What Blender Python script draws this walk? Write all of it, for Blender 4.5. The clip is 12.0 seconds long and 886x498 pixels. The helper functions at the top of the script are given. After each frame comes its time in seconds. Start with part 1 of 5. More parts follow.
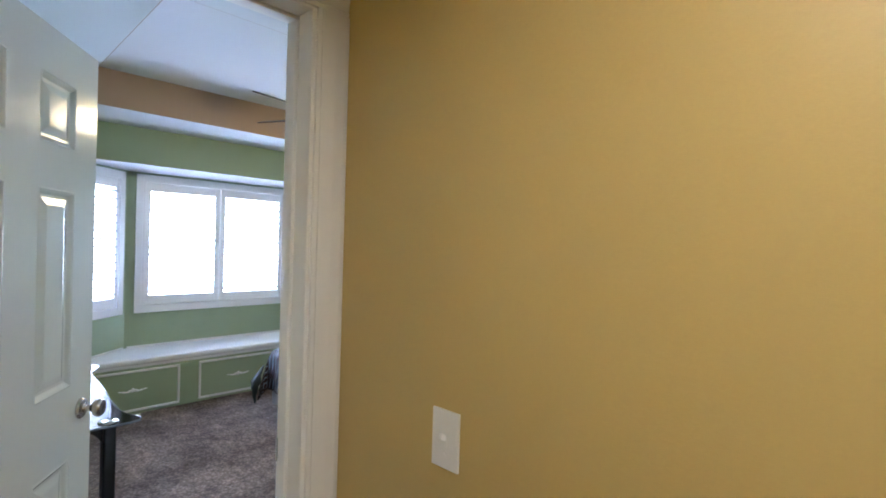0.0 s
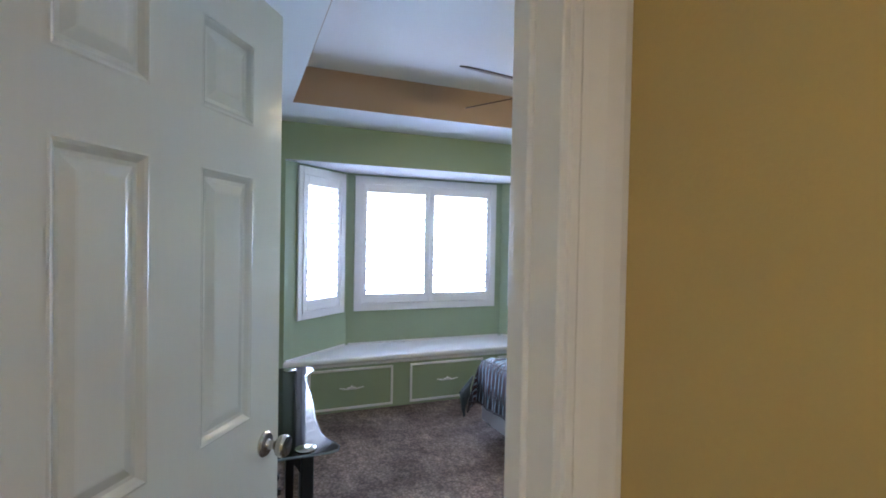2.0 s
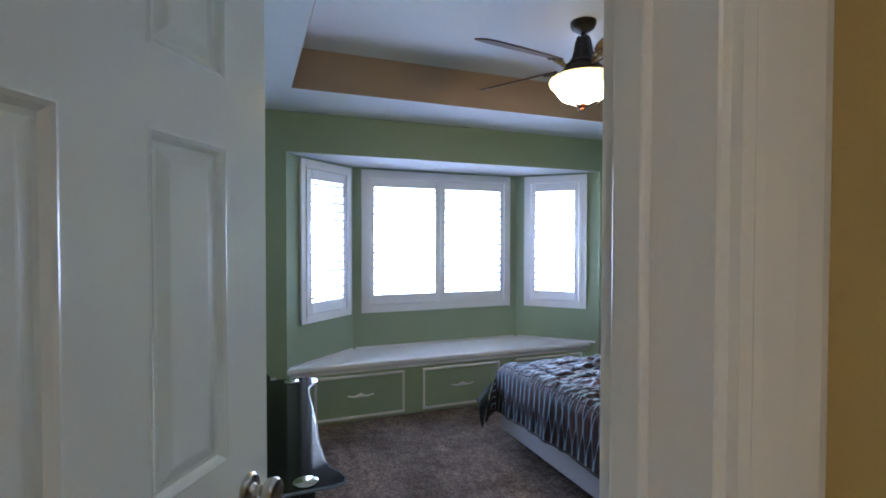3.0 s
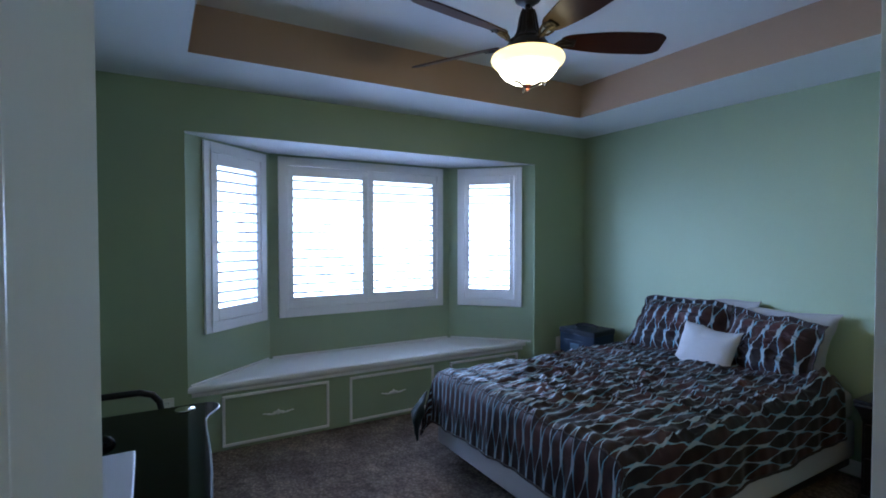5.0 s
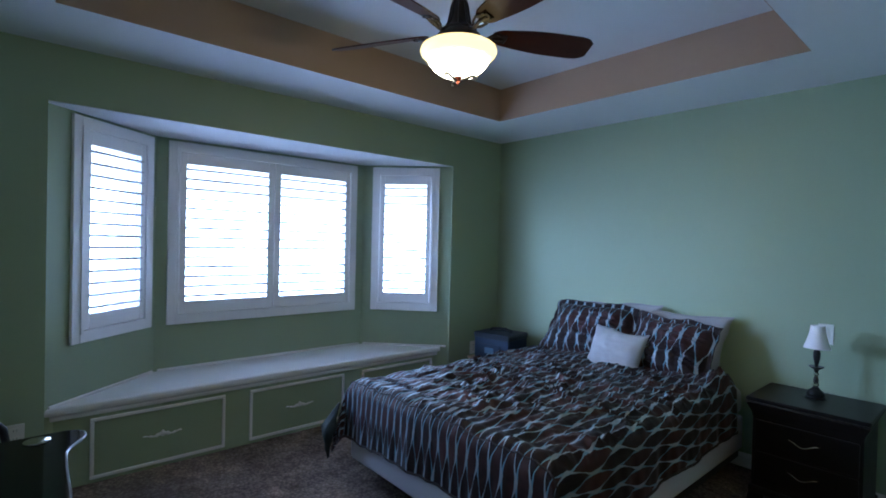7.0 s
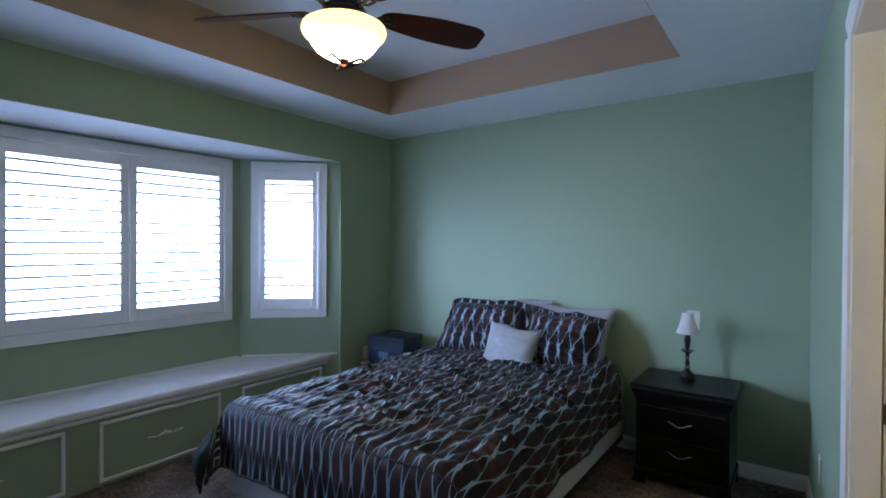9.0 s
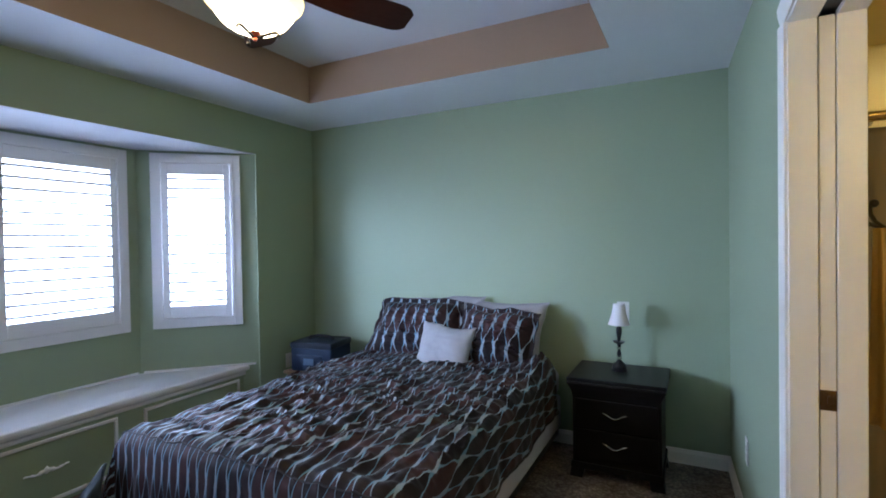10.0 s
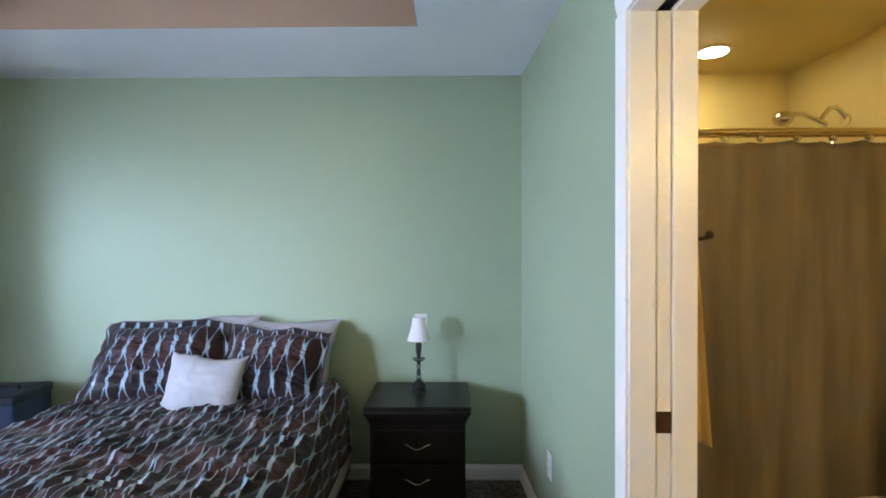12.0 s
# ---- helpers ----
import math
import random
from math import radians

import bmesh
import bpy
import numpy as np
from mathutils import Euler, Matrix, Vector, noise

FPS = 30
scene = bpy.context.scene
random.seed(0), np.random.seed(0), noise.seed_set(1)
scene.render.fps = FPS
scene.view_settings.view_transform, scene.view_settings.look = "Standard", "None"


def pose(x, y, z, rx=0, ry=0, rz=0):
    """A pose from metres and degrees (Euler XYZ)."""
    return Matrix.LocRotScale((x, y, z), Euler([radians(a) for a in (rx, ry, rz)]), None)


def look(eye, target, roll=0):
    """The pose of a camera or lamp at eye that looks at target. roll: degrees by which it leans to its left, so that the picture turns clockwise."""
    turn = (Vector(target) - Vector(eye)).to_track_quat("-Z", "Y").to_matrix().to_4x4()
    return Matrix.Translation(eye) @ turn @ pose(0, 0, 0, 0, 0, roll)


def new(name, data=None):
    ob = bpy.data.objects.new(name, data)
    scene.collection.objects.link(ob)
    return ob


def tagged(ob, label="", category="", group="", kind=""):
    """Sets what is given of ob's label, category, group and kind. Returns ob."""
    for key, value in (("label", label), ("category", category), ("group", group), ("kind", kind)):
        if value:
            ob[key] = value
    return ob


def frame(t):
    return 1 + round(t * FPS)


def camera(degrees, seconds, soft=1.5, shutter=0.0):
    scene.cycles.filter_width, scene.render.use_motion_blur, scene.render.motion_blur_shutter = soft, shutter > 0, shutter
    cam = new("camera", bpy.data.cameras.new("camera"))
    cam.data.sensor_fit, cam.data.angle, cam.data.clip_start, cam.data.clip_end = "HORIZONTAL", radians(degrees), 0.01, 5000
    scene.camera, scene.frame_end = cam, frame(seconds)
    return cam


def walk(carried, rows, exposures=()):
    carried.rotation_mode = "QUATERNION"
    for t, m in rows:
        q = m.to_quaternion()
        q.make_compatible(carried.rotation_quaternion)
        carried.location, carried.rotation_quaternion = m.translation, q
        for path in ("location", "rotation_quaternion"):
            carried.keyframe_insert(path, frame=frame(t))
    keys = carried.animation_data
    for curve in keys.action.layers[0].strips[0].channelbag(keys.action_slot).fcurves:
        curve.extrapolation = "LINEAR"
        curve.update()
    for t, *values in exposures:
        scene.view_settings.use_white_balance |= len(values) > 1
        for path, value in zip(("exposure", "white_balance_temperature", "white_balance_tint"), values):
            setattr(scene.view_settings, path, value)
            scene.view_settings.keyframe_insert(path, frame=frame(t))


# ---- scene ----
cam = camera(84.4, 12.0, soft=1.8)
PATH = [
    (0, (-0.269, 0.447, 1.470), (-1.609, 1.822, 1.454), 1.7),
    (0.5, (-0.373, 0.567, 1.488), (-1.875, 1.764, 1.477), 2.6),
    (1, (-0.520, 0.651, 1.471), (-2.148, 1.668, 1.451), 1.7),
    (1.5, (-0.669, 0.684, 1.458), (-2.391, 1.531, 1.430), 1.5),
    (2, (-0.826, 0.699, 1.455), (-2.601, 1.430, 1.417), 1.1),
    (2.5, (-0.974, 0.728, 1.442), (-2.766, 1.420, 1.402), 0.3),
    (4.5, (-1.336, 0.850, 1.404), (-3.044, 1.727, 1.355), -0.5),
    (5, (-1.405, 0.862, 1.408), (-3.064, 1.827, 1.359), -0),
    (5.5, (-1.473, 0.865, 1.397), (-3.082, 1.911, 1.354), 0.4),
    (6, (-1.532, 0.863, 1.394), (-3.089, 1.986, 1.354), 1),
    (6.5, (-1.563, 0.880, 1.397), (-3.066, 2.075, 1.357), 1.3),
    (7, (-1.591, 0.883, 1.381), (-3.034, 2.149, 1.355), 1.4),
    (9, (-1.716, 0.996, 1.370), (-2.843, 2.550, 1.353), 0.3),
    (9.5, (-1.775, 1.054, 1.361), (-2.787, 2.686, 1.342), -0.4),
    (10, (-1.837, 1.120, 1.365), (-2.714, 2.829, 1.336), -0.9),
    (10.5, (-1.887, 1.212, 1.372), (-2.604, 2.992, 1.335), -1.1),
    (11, (-1.929, 1.313, 1.375), (-2.459, 3.158, 1.338), -1),
    (11.5, (-2.009, 1.431, 1.373), (-2.314, 3.327, 1.344), -0.5),
    (12, (-2.077, 1.560, 1.374), (-2.098, 3.480, 1.352), -0.2),
]
walk(cam, [(t, look(eye, target, roll)) for t, eye, target, roll in PATH],
     [(0.0, 1.22, 5720, 10), (0.5, 1.14, 5700, 10), (1.5, 1.10, 5760, 11), (2.5, 0.71, 5720, 12), (4.5, -0.08, 5240, 8), (6.5, -0.22, 5090, 8),
      (9.0, -0.15, 5380, 10), (10.0, 0.21, 5720, 12), (11.0, 0.60, 5980, 13), (12.0, 0.80, 6150, 13)])

# ---- light ----
world = bpy.data.worlds.new("world")
scene.world = world
world.use_nodes = True
sky = world.node_tree.nodes.new("ShaderNodeTexSky")
sky.sky_type, sky.sun_disc = "NISHITA", False
sky.sun_elevation, sky.sun_rotation = radians(40), radians(200)
world.node_tree.links.new(sky.outputs[0], world.node_tree.nodes["Background"].inputs[0])
world.node_tree.nodes["Background"].inputs[1].default_value = 0.12


def area_lamp(name, where, target, w, h, watts, colour, spread):
    d = bpy.data.lights.new(name, "AREA")
    d.shape, d.size, d.size_y, d.energy, d.color = "RECTANGLE", w, h, watts, colour
    ob = new(name, d)
    d.spread = radians(spread)
    ob.matrix_world = look(where, target)
    return ob


# daylight from the bay's windows, and the brighter low sky in the south-west
DAY = (0.565, 0.70, 1.0)
area_lamp("window_daylight", (-5.64, 2.412, 1.22), (-1.64, 2.412, 1.22), 1.7, 0.95, 85, DAY, 178)
area_lamp("window_daylight", (-5.36, 1.14, 1.22), (-2.75, 3.95, 1.10), 0.8, 0.95, 40, DAY, 175)
area_lamp("window_daylight", (-5.34, 3.72, 1.22), (-2.47, 0.93, 1.22), 0.7, 0.95, 42, DAY, 175)
area_lamp("sky_daylight", (-7.55, -1.45, 2.20), (-5.05, 1.35, 1.40), 2.6, 2.0, 92, DAY, 55)

# ---- materials ----
def nodes_of(name):
    m = bpy.data.materials.new(name)
    m.use_nodes = True
    t = m.node_tree
    return m, t, t.nodes["Principled BSDF"]


def add(t, kind, **values):
    n = t.nodes.new(kind)
    for k, v in values.items():
        n.inputs[k].default_value = v
    return n


def surface(name, colour, rough=0.6, metal=0.0, grain=40.0, amount=0.08, bump=0.15, coarse=2.0, stain_shade=0.06, stretch=(1, 1, 1), distance=0.002, coat=0.0, spec=0.5):
    """Colour with fine grain, broad stains or painted fold shade, and a fine relief."""
    m, t, p = nodes_of(name)
    co = t.nodes.new("ShaderNodeTexCoord")
    mp = add(t, "ShaderNodeMapping", Scale=stretch)
    t.links.new(co.outputs["Object"], mp.inputs[0])
    fine = add(t, "ShaderNodeTexNoise", Scale=grain, Detail=6.0, Roughness=0.6)
    broad = add(t, "ShaderNodeTexNoise", Scale=coarse, Detail=3.0, Roughness=0.5)
    for n in (fine, broad):
        t.links.new(mp.outputs[0], n.inputs["Vector"])
    mix = t.nodes.new("ShaderNodeMath")
    mix.operation = "MULTIPLY_ADD"
    mix.inputs[1].default_value, mix.inputs[2].default_value = 2 * amount, 1.0 - amount
    t.links.new(fine.outputs[0], mix.inputs[0])
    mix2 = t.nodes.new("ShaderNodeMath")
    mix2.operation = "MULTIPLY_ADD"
    mix2.inputs[1].default_value, mix2.inputs[2].default_value = 2 * stain_shade, -stain_shade
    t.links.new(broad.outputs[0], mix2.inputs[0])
    both = t.nodes.new("ShaderNodeMath")
    t.links.new(mix.outputs[0], both.inputs[0])
    t.links.new(mix2.outputs[0], both.inputs[1])
    hsv = add(t, "ShaderNodeHueSaturation", Color=(*colour, 1))
    t.links.new(both.outputs[0], hsv.inputs["Value"])
    t.links.new(hsv.outputs[0], p.inputs["Base Color"])
    p.inputs["Roughness"].default_value, p.inputs["Metallic"].default_value = rough, metal
    p.inputs["Coat Weight"].default_value = coat
    p.inputs["Specular IOR Level"].default_value = spec
    if bump:
        b = add(t, "ShaderNodeBump", Strength=bump, Distance=distance)
        t.links.new(fine.outputs[0], b.inputs["Height"])
        t.links.new(b.outputs[0], p.inputs["Normal"])
    return m


def glowing(name, colour, strength):
    m, t, p = nodes_of(name)
    p.inputs["Base Color"].default_value = (*colour, 1)
    p.inputs["Emission Color"].default_value = (*colour, 1)
    p.inputs["Emission Strength"].default_value = strength
    p.inputs["Roughness"].default_value = 0.35
    return m


def glass(name):
    m, t, p = nodes_of(name)
    p.inputs["Transmission Weight"].default_value, p.inputs["Roughness"].default_value, p.inputs["IOR"].default_value = 1.0, 0.0, 1.45
    return m


def ogee_fabric():
    """Dark brown cloth with two families of crossing waves, pale blue and cream, in metres of the cloth's own UV."""
    m, t, p = nodes_of("ogee_fabric")
    uv = t.nodes.new("ShaderNodeUVMap")
    sep = t.nodes.new("ShaderNodeSeparateXYZ")
    warp = add(t, "ShaderNodeTexNoise", Scale=7.0, Detail=3.0)
    t.links.new(uv.outputs[0], warp.inputs["Vector"])
    shift = t.nodes.new("ShaderNodeVectorMath")
    shift.operation = "MULTIPLY_ADD"
    shift.inputs[1].default_value = (0.028, 0.03, 0)
    t.links.new(warp.outputs["Color"], shift.inputs[0])
    t.links.new(uv.outputs[0], shift.inputs[2])
    t.links.new(shift.outputs[0], sep.inputs[0])

    def m2(op, a, b=None, c=None):
        n = t.nodes.new("ShaderNodeMath")
        n.operation = op
        for i, v in enumerate((a, b, c)):
            if v is None:
                continue
            if isinstance(v, (int, float)):
                n.inputs[i].default_value = v
            else:
                t.links.new(v, n.inputs[i])
        return n.outputs[0]

    col = m2("DIVIDE", sep.outputs[0], 0.082)
    period = 0.35
    ang = m2("MULTIPLY", sep.outputs[1], 2 * math.pi / period)
    zigzag = m2("MULTIPLY_ADD", m2("PINGPONG", sep.outputs[1], period / 2), -4.0 / period, 1.0)
    turn = m2("ADD", m2("MULTIPLY", m2("COSINE", ang), 0.45), m2("MULTIPLY", zigzag, 0.55))
    wave = m2("MULTIPLY", turn, 0.262)
    wide = m2("MULTIPLY_ADD", m2("POWER", m2("ABSOLUTE", turn), 2.0), 0.100, 0.020)
    one = m2("LESS_THAN", m2("PINGPONG", m2("SUBTRACT", col, wave), 0.5), wide)
    two = m2("LESS_THAN", m2("PINGPONG", m2("ADD", m2("ADD", col, wave), 0.5), 0.5), wide)
    patch = add(t, "ShaderNodeTexNoise", Scale=3.0, Detail=4.0, Roughness=0.7)
    t.links.new(uv.outputs[0], patch.inputs["Vector"])
    fill_pick = m2("MULTIPLY_ADD", patch.outputs[0], 3.0, -1.0)
    tint = add(t, "ShaderNodeTexNoise", Scale=6.0, Detail=3.0)
    t.links.new(uv.outputs[0], tint.inputs["Vector"])

    def blend(fac, a, b):
        n = t.nodes.new("ShaderNodeMix")
        n.data_type = "RGBA"
        n.clamp_factor = True
        t.links.new(fac, n.inputs[0])
        for i, v in ((6, a), (7, b)):
            if isinstance(v, tuple):
                n.inputs[i].default_value = v
            else:
                t.links.new(v, n.inputs[i])
        return n.outputs[2]

    oval = m2("LESS_THAN", m2("FRACT", m2("SUBTRACT", col, wave)), m2("MULTIPLY_ADD", wave, -2.0, 0.5))
    fill_pick = m2("MULTIPLY", fill_pick, m2("MULTIPLY_ADD", oval, 0.75, 0.25))
    ground = blend(fill_pick, (0.008, 0.006, 0.007, 1), (0.072, 0.027, 0.026, 1))
    cream = blend(tint.outputs[0], (0.34, 0.35, 0.38, 1), (0.24, 0.35, 0.43, 1))
    blue = blend(tint.outputs[0], (0.08, 0.21, 0.30, 1), (0.26, 0.38, 0.46, 1))
    t.links.new(blend(two, blend(one, ground, blue), cream), p.inputs["Base Color"])
    p.inputs["Roughness"].default_value = 0.5
    p.inputs["Specular IOR Level"].default_value = 0.22
    p.inputs["Sheen Weight"].default_value = 0.05
    p.inputs["Sheen Roughness"].default_value = 0.4
    weave = add(t, "ShaderNodeTexNoise", Scale=260.0, Detail=4.0)
    t.links.new(uv.outputs[0], weave.inputs["Vector"])
    b = add(t, "ShaderNodeBump", Strength=0.25, Distance=0.001)
    t.links.new(weave.outputs[0], b.inputs["Height"])
    t.links.new(b.outputs[0], p.inputs["Normal"])
    return m


def carpet():
    """Cut pile: tufts about a centimetre across, darker pits between them, trodden patches."""
    m, t, p = nodes_of("brown_carpet")
    co = t.nodes.new("ShaderNodeTexCoord")
    tuft = add(t, "ShaderNodeTexVoronoi", Scale=60.0)
    fleck = add(t, "ShaderNodeTexNoise", Scale=15.0, Detail=6.0, Roughness=0.8)
    tread = add(t, "ShaderNodeTexNoise", Scale=2.6, Detail=4.0, Roughness=0.65)
    for n in (tuft, fleck, tread):
        t.links.new(co.outputs["Object"], n.inputs["Vector"])

    def ramp(source, *stops):
        r = t.nodes.new("ShaderNodeValToRGB")
        t.links.new(source, r.inputs[0])
        for e, (at, v) in zip(r.color_ramp.elements, stops):
            e.position, e.color = at, (v, v, v, 1)
        return r.outputs[0]

    def times(a, b):
        n = t.nodes.new("ShaderNodeMix")
        n.data_type, n.blend_type = "RGBA", "MULTIPLY"
        n.inputs[0].default_value = 1.0
        for k, v in ((6, a), (7, b)):
            if isinstance(v, tuple):
                n.inputs[k].default_value = v
            else:
                t.links.new(v, n.inputs[k])
        return n.outputs[2]
    shade = times(times(ramp(tuft.outputs["Distance"], (0.15, 1.0), (0.70, 0.50)), ramp(fleck.outputs[0], (0.36, 0.45), (0.66, 1.0))), ramp(tread.outputs[0], (0.38, 0.5), (0.60, 1.0)))
    t.links.new(times(shade, (0.47, 0.368, 0.310, 1)), p.inputs["Base Color"])
    p.inputs["Roughness"].default_value = 0.95
    p.inputs["Specular IOR Level"].default_value = 0.15
    b = add(t, "ShaderNodeBump", Strength=0.7, Distance=0.012)
    t.links.new(shade, b.inputs["Height"])
    t.links.new(b.outputs[0], p.inputs["Normal"])
    return m


GREEN = surface("green_wall_paint", (0.318, 0.385, 0.256), 0.62, grain=160, amount=0.03, bump=0.25, coarse=1.2, stain_shade=0.03)
YELLOW = surface("mustard_wall_paint", (0.50, 0.366, 0.126), 0.42, grain=140, amount=0.03, bump=0.25, coarse=1.0, stain_shade=0.04)
TAN = surface("tan_tray_paint", (0.40, 0.280, 0.190), 0.65, grain=140, amount=0.03, bump=0.2, coarse=1.5, stain_shade=0.03)
CREAM_WALL = surface("cream_bath_paint", (0.60, 0.49, 0.215), 0.5, grain=140, amount=0.03, bump=0.2, stain_shade=0.04)
CEILING = surface("white_ceiling_paint", (0.74, 0.75, 0.77), 0.85, grain=120, amount=0.04, bump=0.4, stain_shade=0.03)
TRIM = surface("white_gloss_trim", (0.86, 0.84, 0.80), 0.28, grain=60, amount=0.02, bump=0.04, stain_shade=0.03)
DOOR_WHITE = surface("white_door_paint", (0.74, 0.73, 0.69), 0.19, grain=90, amount=0.02, bump=0.06, stain_shade=0.02, stretch=(1, 1, 0.08))
SHUTTER = surface("white_shutter_paint", (0.84, 0.83, 0.84), 0.35, grain=60, amount=0.02, bump=0.04)
SEAT_TOP = surface("white_seat_board", (0.80, 0.79, 0.79), 0.35, grain=40, amount=0.03, bump=0.05, stain_shade=0.05)
CARPET = carpet()
BATH_FLOOR = surface("beige_vinyl", (0.42, 0.33, 0.22), 0.5, grain=30, amount=0.08, bump=0.1)
BLACK_GLASS = surface("black_glass", (0.002, 0.002, 0.003), 0.07, spec=0.14, grain=20, amount=0.05, bump=0.0)
BLACK_METAL = surface("black_powder_coat", (0.004, 0.004, 0.005), 0.32, grain=200, amount=0.1, bump=0.05)
NICKEL = surface("satin_nickel", (0.56, 0.52, 0.46), 0.24, 1.0, grain=120, amount=0.05, bump=0.04)
CHROME = surface("polished_chrome", (0.75, 0.72, 0.66), 0.1, 1.0, grain=60, amount=0.03, bump=0.0)
ROD_BRASS = surface("polished_brass", (0.62, 0.49, 0.24), 0.2, 1.0, grain=60, amount=0.05, bump=0.0)
BRONZE = surface("oiled_bronze", (0.014, 0.010, 0.009), 0.42, 0.2, grain=80, amount=0.15, bump=0.05)
WALNUT = surface("dark_walnut", (0.040, 0.012, 0.006), 0.30, spec=0.16, grain=18, amount=0.35, bump=0.06, stretch=(1, 9, 9), stain_shade=0.12)
ESPRESSO = surface("espresso_wood", (0.005, 0.004, 0.004), 0.34, spec=0.3, grain=25, amount=0.3, bump=0.08, stretch=(1, 8, 8), stain_shade=0.1)
OAK = surface("tan_wood", (0.30, 0.20, 0.12), 0.5, grain=20, amount=0.25, bump=0.1, stretch=(8, 8, 1))
LINEN = surface("pale_cotton", (0.39, 0.39, 0.41), 0.85, grain=300, amount=0.06, bump=0.3, stain_shade=0.06)
BASE_CLOTH = surface("grey_box_cover", (0.46, 0.45, 0.49), 0.9, grain=260, amount=0.08, bump=0.3, stain_shade=0.08)
# white cotton greyed to paint in the dimmer light on the back pillows
SHADED_COTTON = surface("shaded_white_cotton", (0.34, 0.33, 0.34), 0.85, grain=300, amount=0.06, bump=0.3, stain_shade=0.1)
LOUVER = surface("white_louver_paint", (0.62, 0.61, 0.64), 0.7, grain=60, amount=0.02, bump=0.0, spec=0.2)
BLUE_LABEL = surface("pale_blue_label", (0.10, 0.17, 0.27), 0.5, grain=120, amount=0.2, bump=0.2)
STRIKE = surface("dark_aged_brass", (0.16, 0.105, 0.06), 0.4, 1.0, grain=80, amount=0.1, bump=0.05)
COPPER = surface("red_copper", (0.30, 0.06, 0.025), 0.35, 0.8, grain=80, amount=0.1, bump=0.05)
# paler grey that paints the highlight on the black glass's bevel
EDGE_HIGHLIGHT = surface("glass_edge_highlight", (0.16, 0.18, 0.21), 0.12, grain=30, amount=0.05, bump=0.0)
LINING = surface("dark_teal_lining", (0.010, 0.022, 0.024), 0.7, grain=200, amount=0.2, bump=0.3)
PLATE = surface("white_plastic", (0.72, 0.71, 0.68), 0.35, grain=60, amount=0.02, bump=0.0)
NAVY_LID = surface("dark_navy_nylon", (0.008, 0.015, 0.030), 0.55, grain=120, amount=0.2, bump=0.3, stain_shade=0.15)
BLUE_BIN = surface("navy_nylon", (0.013, 0.030, 0.070), 0.5, grain=120, amount=0.2, bump=0.3, stain_shade=0.15)
DARK = surface("black_fabric", (0.012, 0.012, 0.014), 0.8, grain=150, amount=0.2, bump=0.3)
LAPTOP = surface("silver_lid", (0.52, 0.52, 0.60), 0.35, grain=200, amount=0.03, bump=0.02)
SHADE = surface("white_lamp_shade", (0.78, 0.74, 0.76), 0.8, grain=250, amount=0.05, bump=0.2)
# long upright streaks in the colour paint the shade of the curtain's folds
CURTAIN = surface("taupe_shower_cloth", (0.180, 0.150, 0.126), 0.6, grain=60, amount=0.10, bump=0.2, coarse=7, stain_shade=0.95, stretch=(1, 1, 0.09))
TOWEL = surface("gold_towel", (0.43, 0.29, 0.115), 0.95, grain=220, amount=0.2, bump=0.8)
PORCELAIN = surface("white_porcelain", (0.78, 0.76, 0.72), 0.12, grain=20, amount=0.02, bump=0.0)
HEM = surface("brown_piping", (0.030, 0.020, 0.022), 0.7, grain=200, amount=0.2, bump=0.2)
CRYSTAL = glass("clear_crystal")
PANE = glass("window_glass")
FABRIC = ogee_fabric()
BOWL = glowing("lit_alabaster_glass", (1.0, 0.78, 0.44), 27.0)
BOWL_RIM = glowing("amber_alabaster_glass", (1.0, 0.70, 0.27), 2.2)
# glow of the fill light added in the hall
HALL_FILL = glowing("hall_fill_glow", (1.0, 0.93, 0.84), 105.0)
VANITY_GLOW = glowing("lit_vanity_glass", (1.0, 0.76, 0.29), 56.0)
SKY_CARD = glowing("bright_overcast", (0.86, 0.91, 1.0), 6.2)
DOWNLIGHT = glowing("lit_downlight", (1.0, 0.83, 0.46), 70.0)

# ---- building helpers ----
def box(bm, x0, x1, y0, y1, z0, z1, bevel=0.0, seg=2):
    b = bmesh.new()
    bmesh.ops.create_cube(b, size=1.0)
    bmesh.ops.transform(b, verts=b.verts, matrix=Matrix.LocRotScale(((x0 + x1) / 2, (y0 + y1) / 2, (z0 + z1) / 2), None, (abs(x1 - x0), abs(y1 - y0), abs(z1 - z0))))
    if bevel:
        bmesh.ops.bevel(b, geom=b.edges[:], offset=bevel, segments=seg, affect="EDGES", profile=0.5)
    pour(bm, b)
    return bm


def pour(bm, b):
    """Moves the mesh b into bm."""
    seen = {v: bm.verts.new(v.co) for v in b.verts}
    for f in b.faces:
        bm.faces.new([seen[v] for v in f.verts])
    b.free()


def prism(bm, plan, z0, z1):
    """An upright prism over a plan polygon, counted anticlockwise."""
    lo = [bm.verts.new((x, y, z0)) for x, y in plan]
    hi = [bm.verts.new((x, y, z1)) for x, y in plan]
    bm.faces.new(list(reversed(lo)))
    bm.faces.new(hi)
    n = len(plan)
    for i in range(n):
        bm.faces.new([lo[i], lo[(i + 1) % n], hi[(i + 1) % n], hi[i]])
    return bm


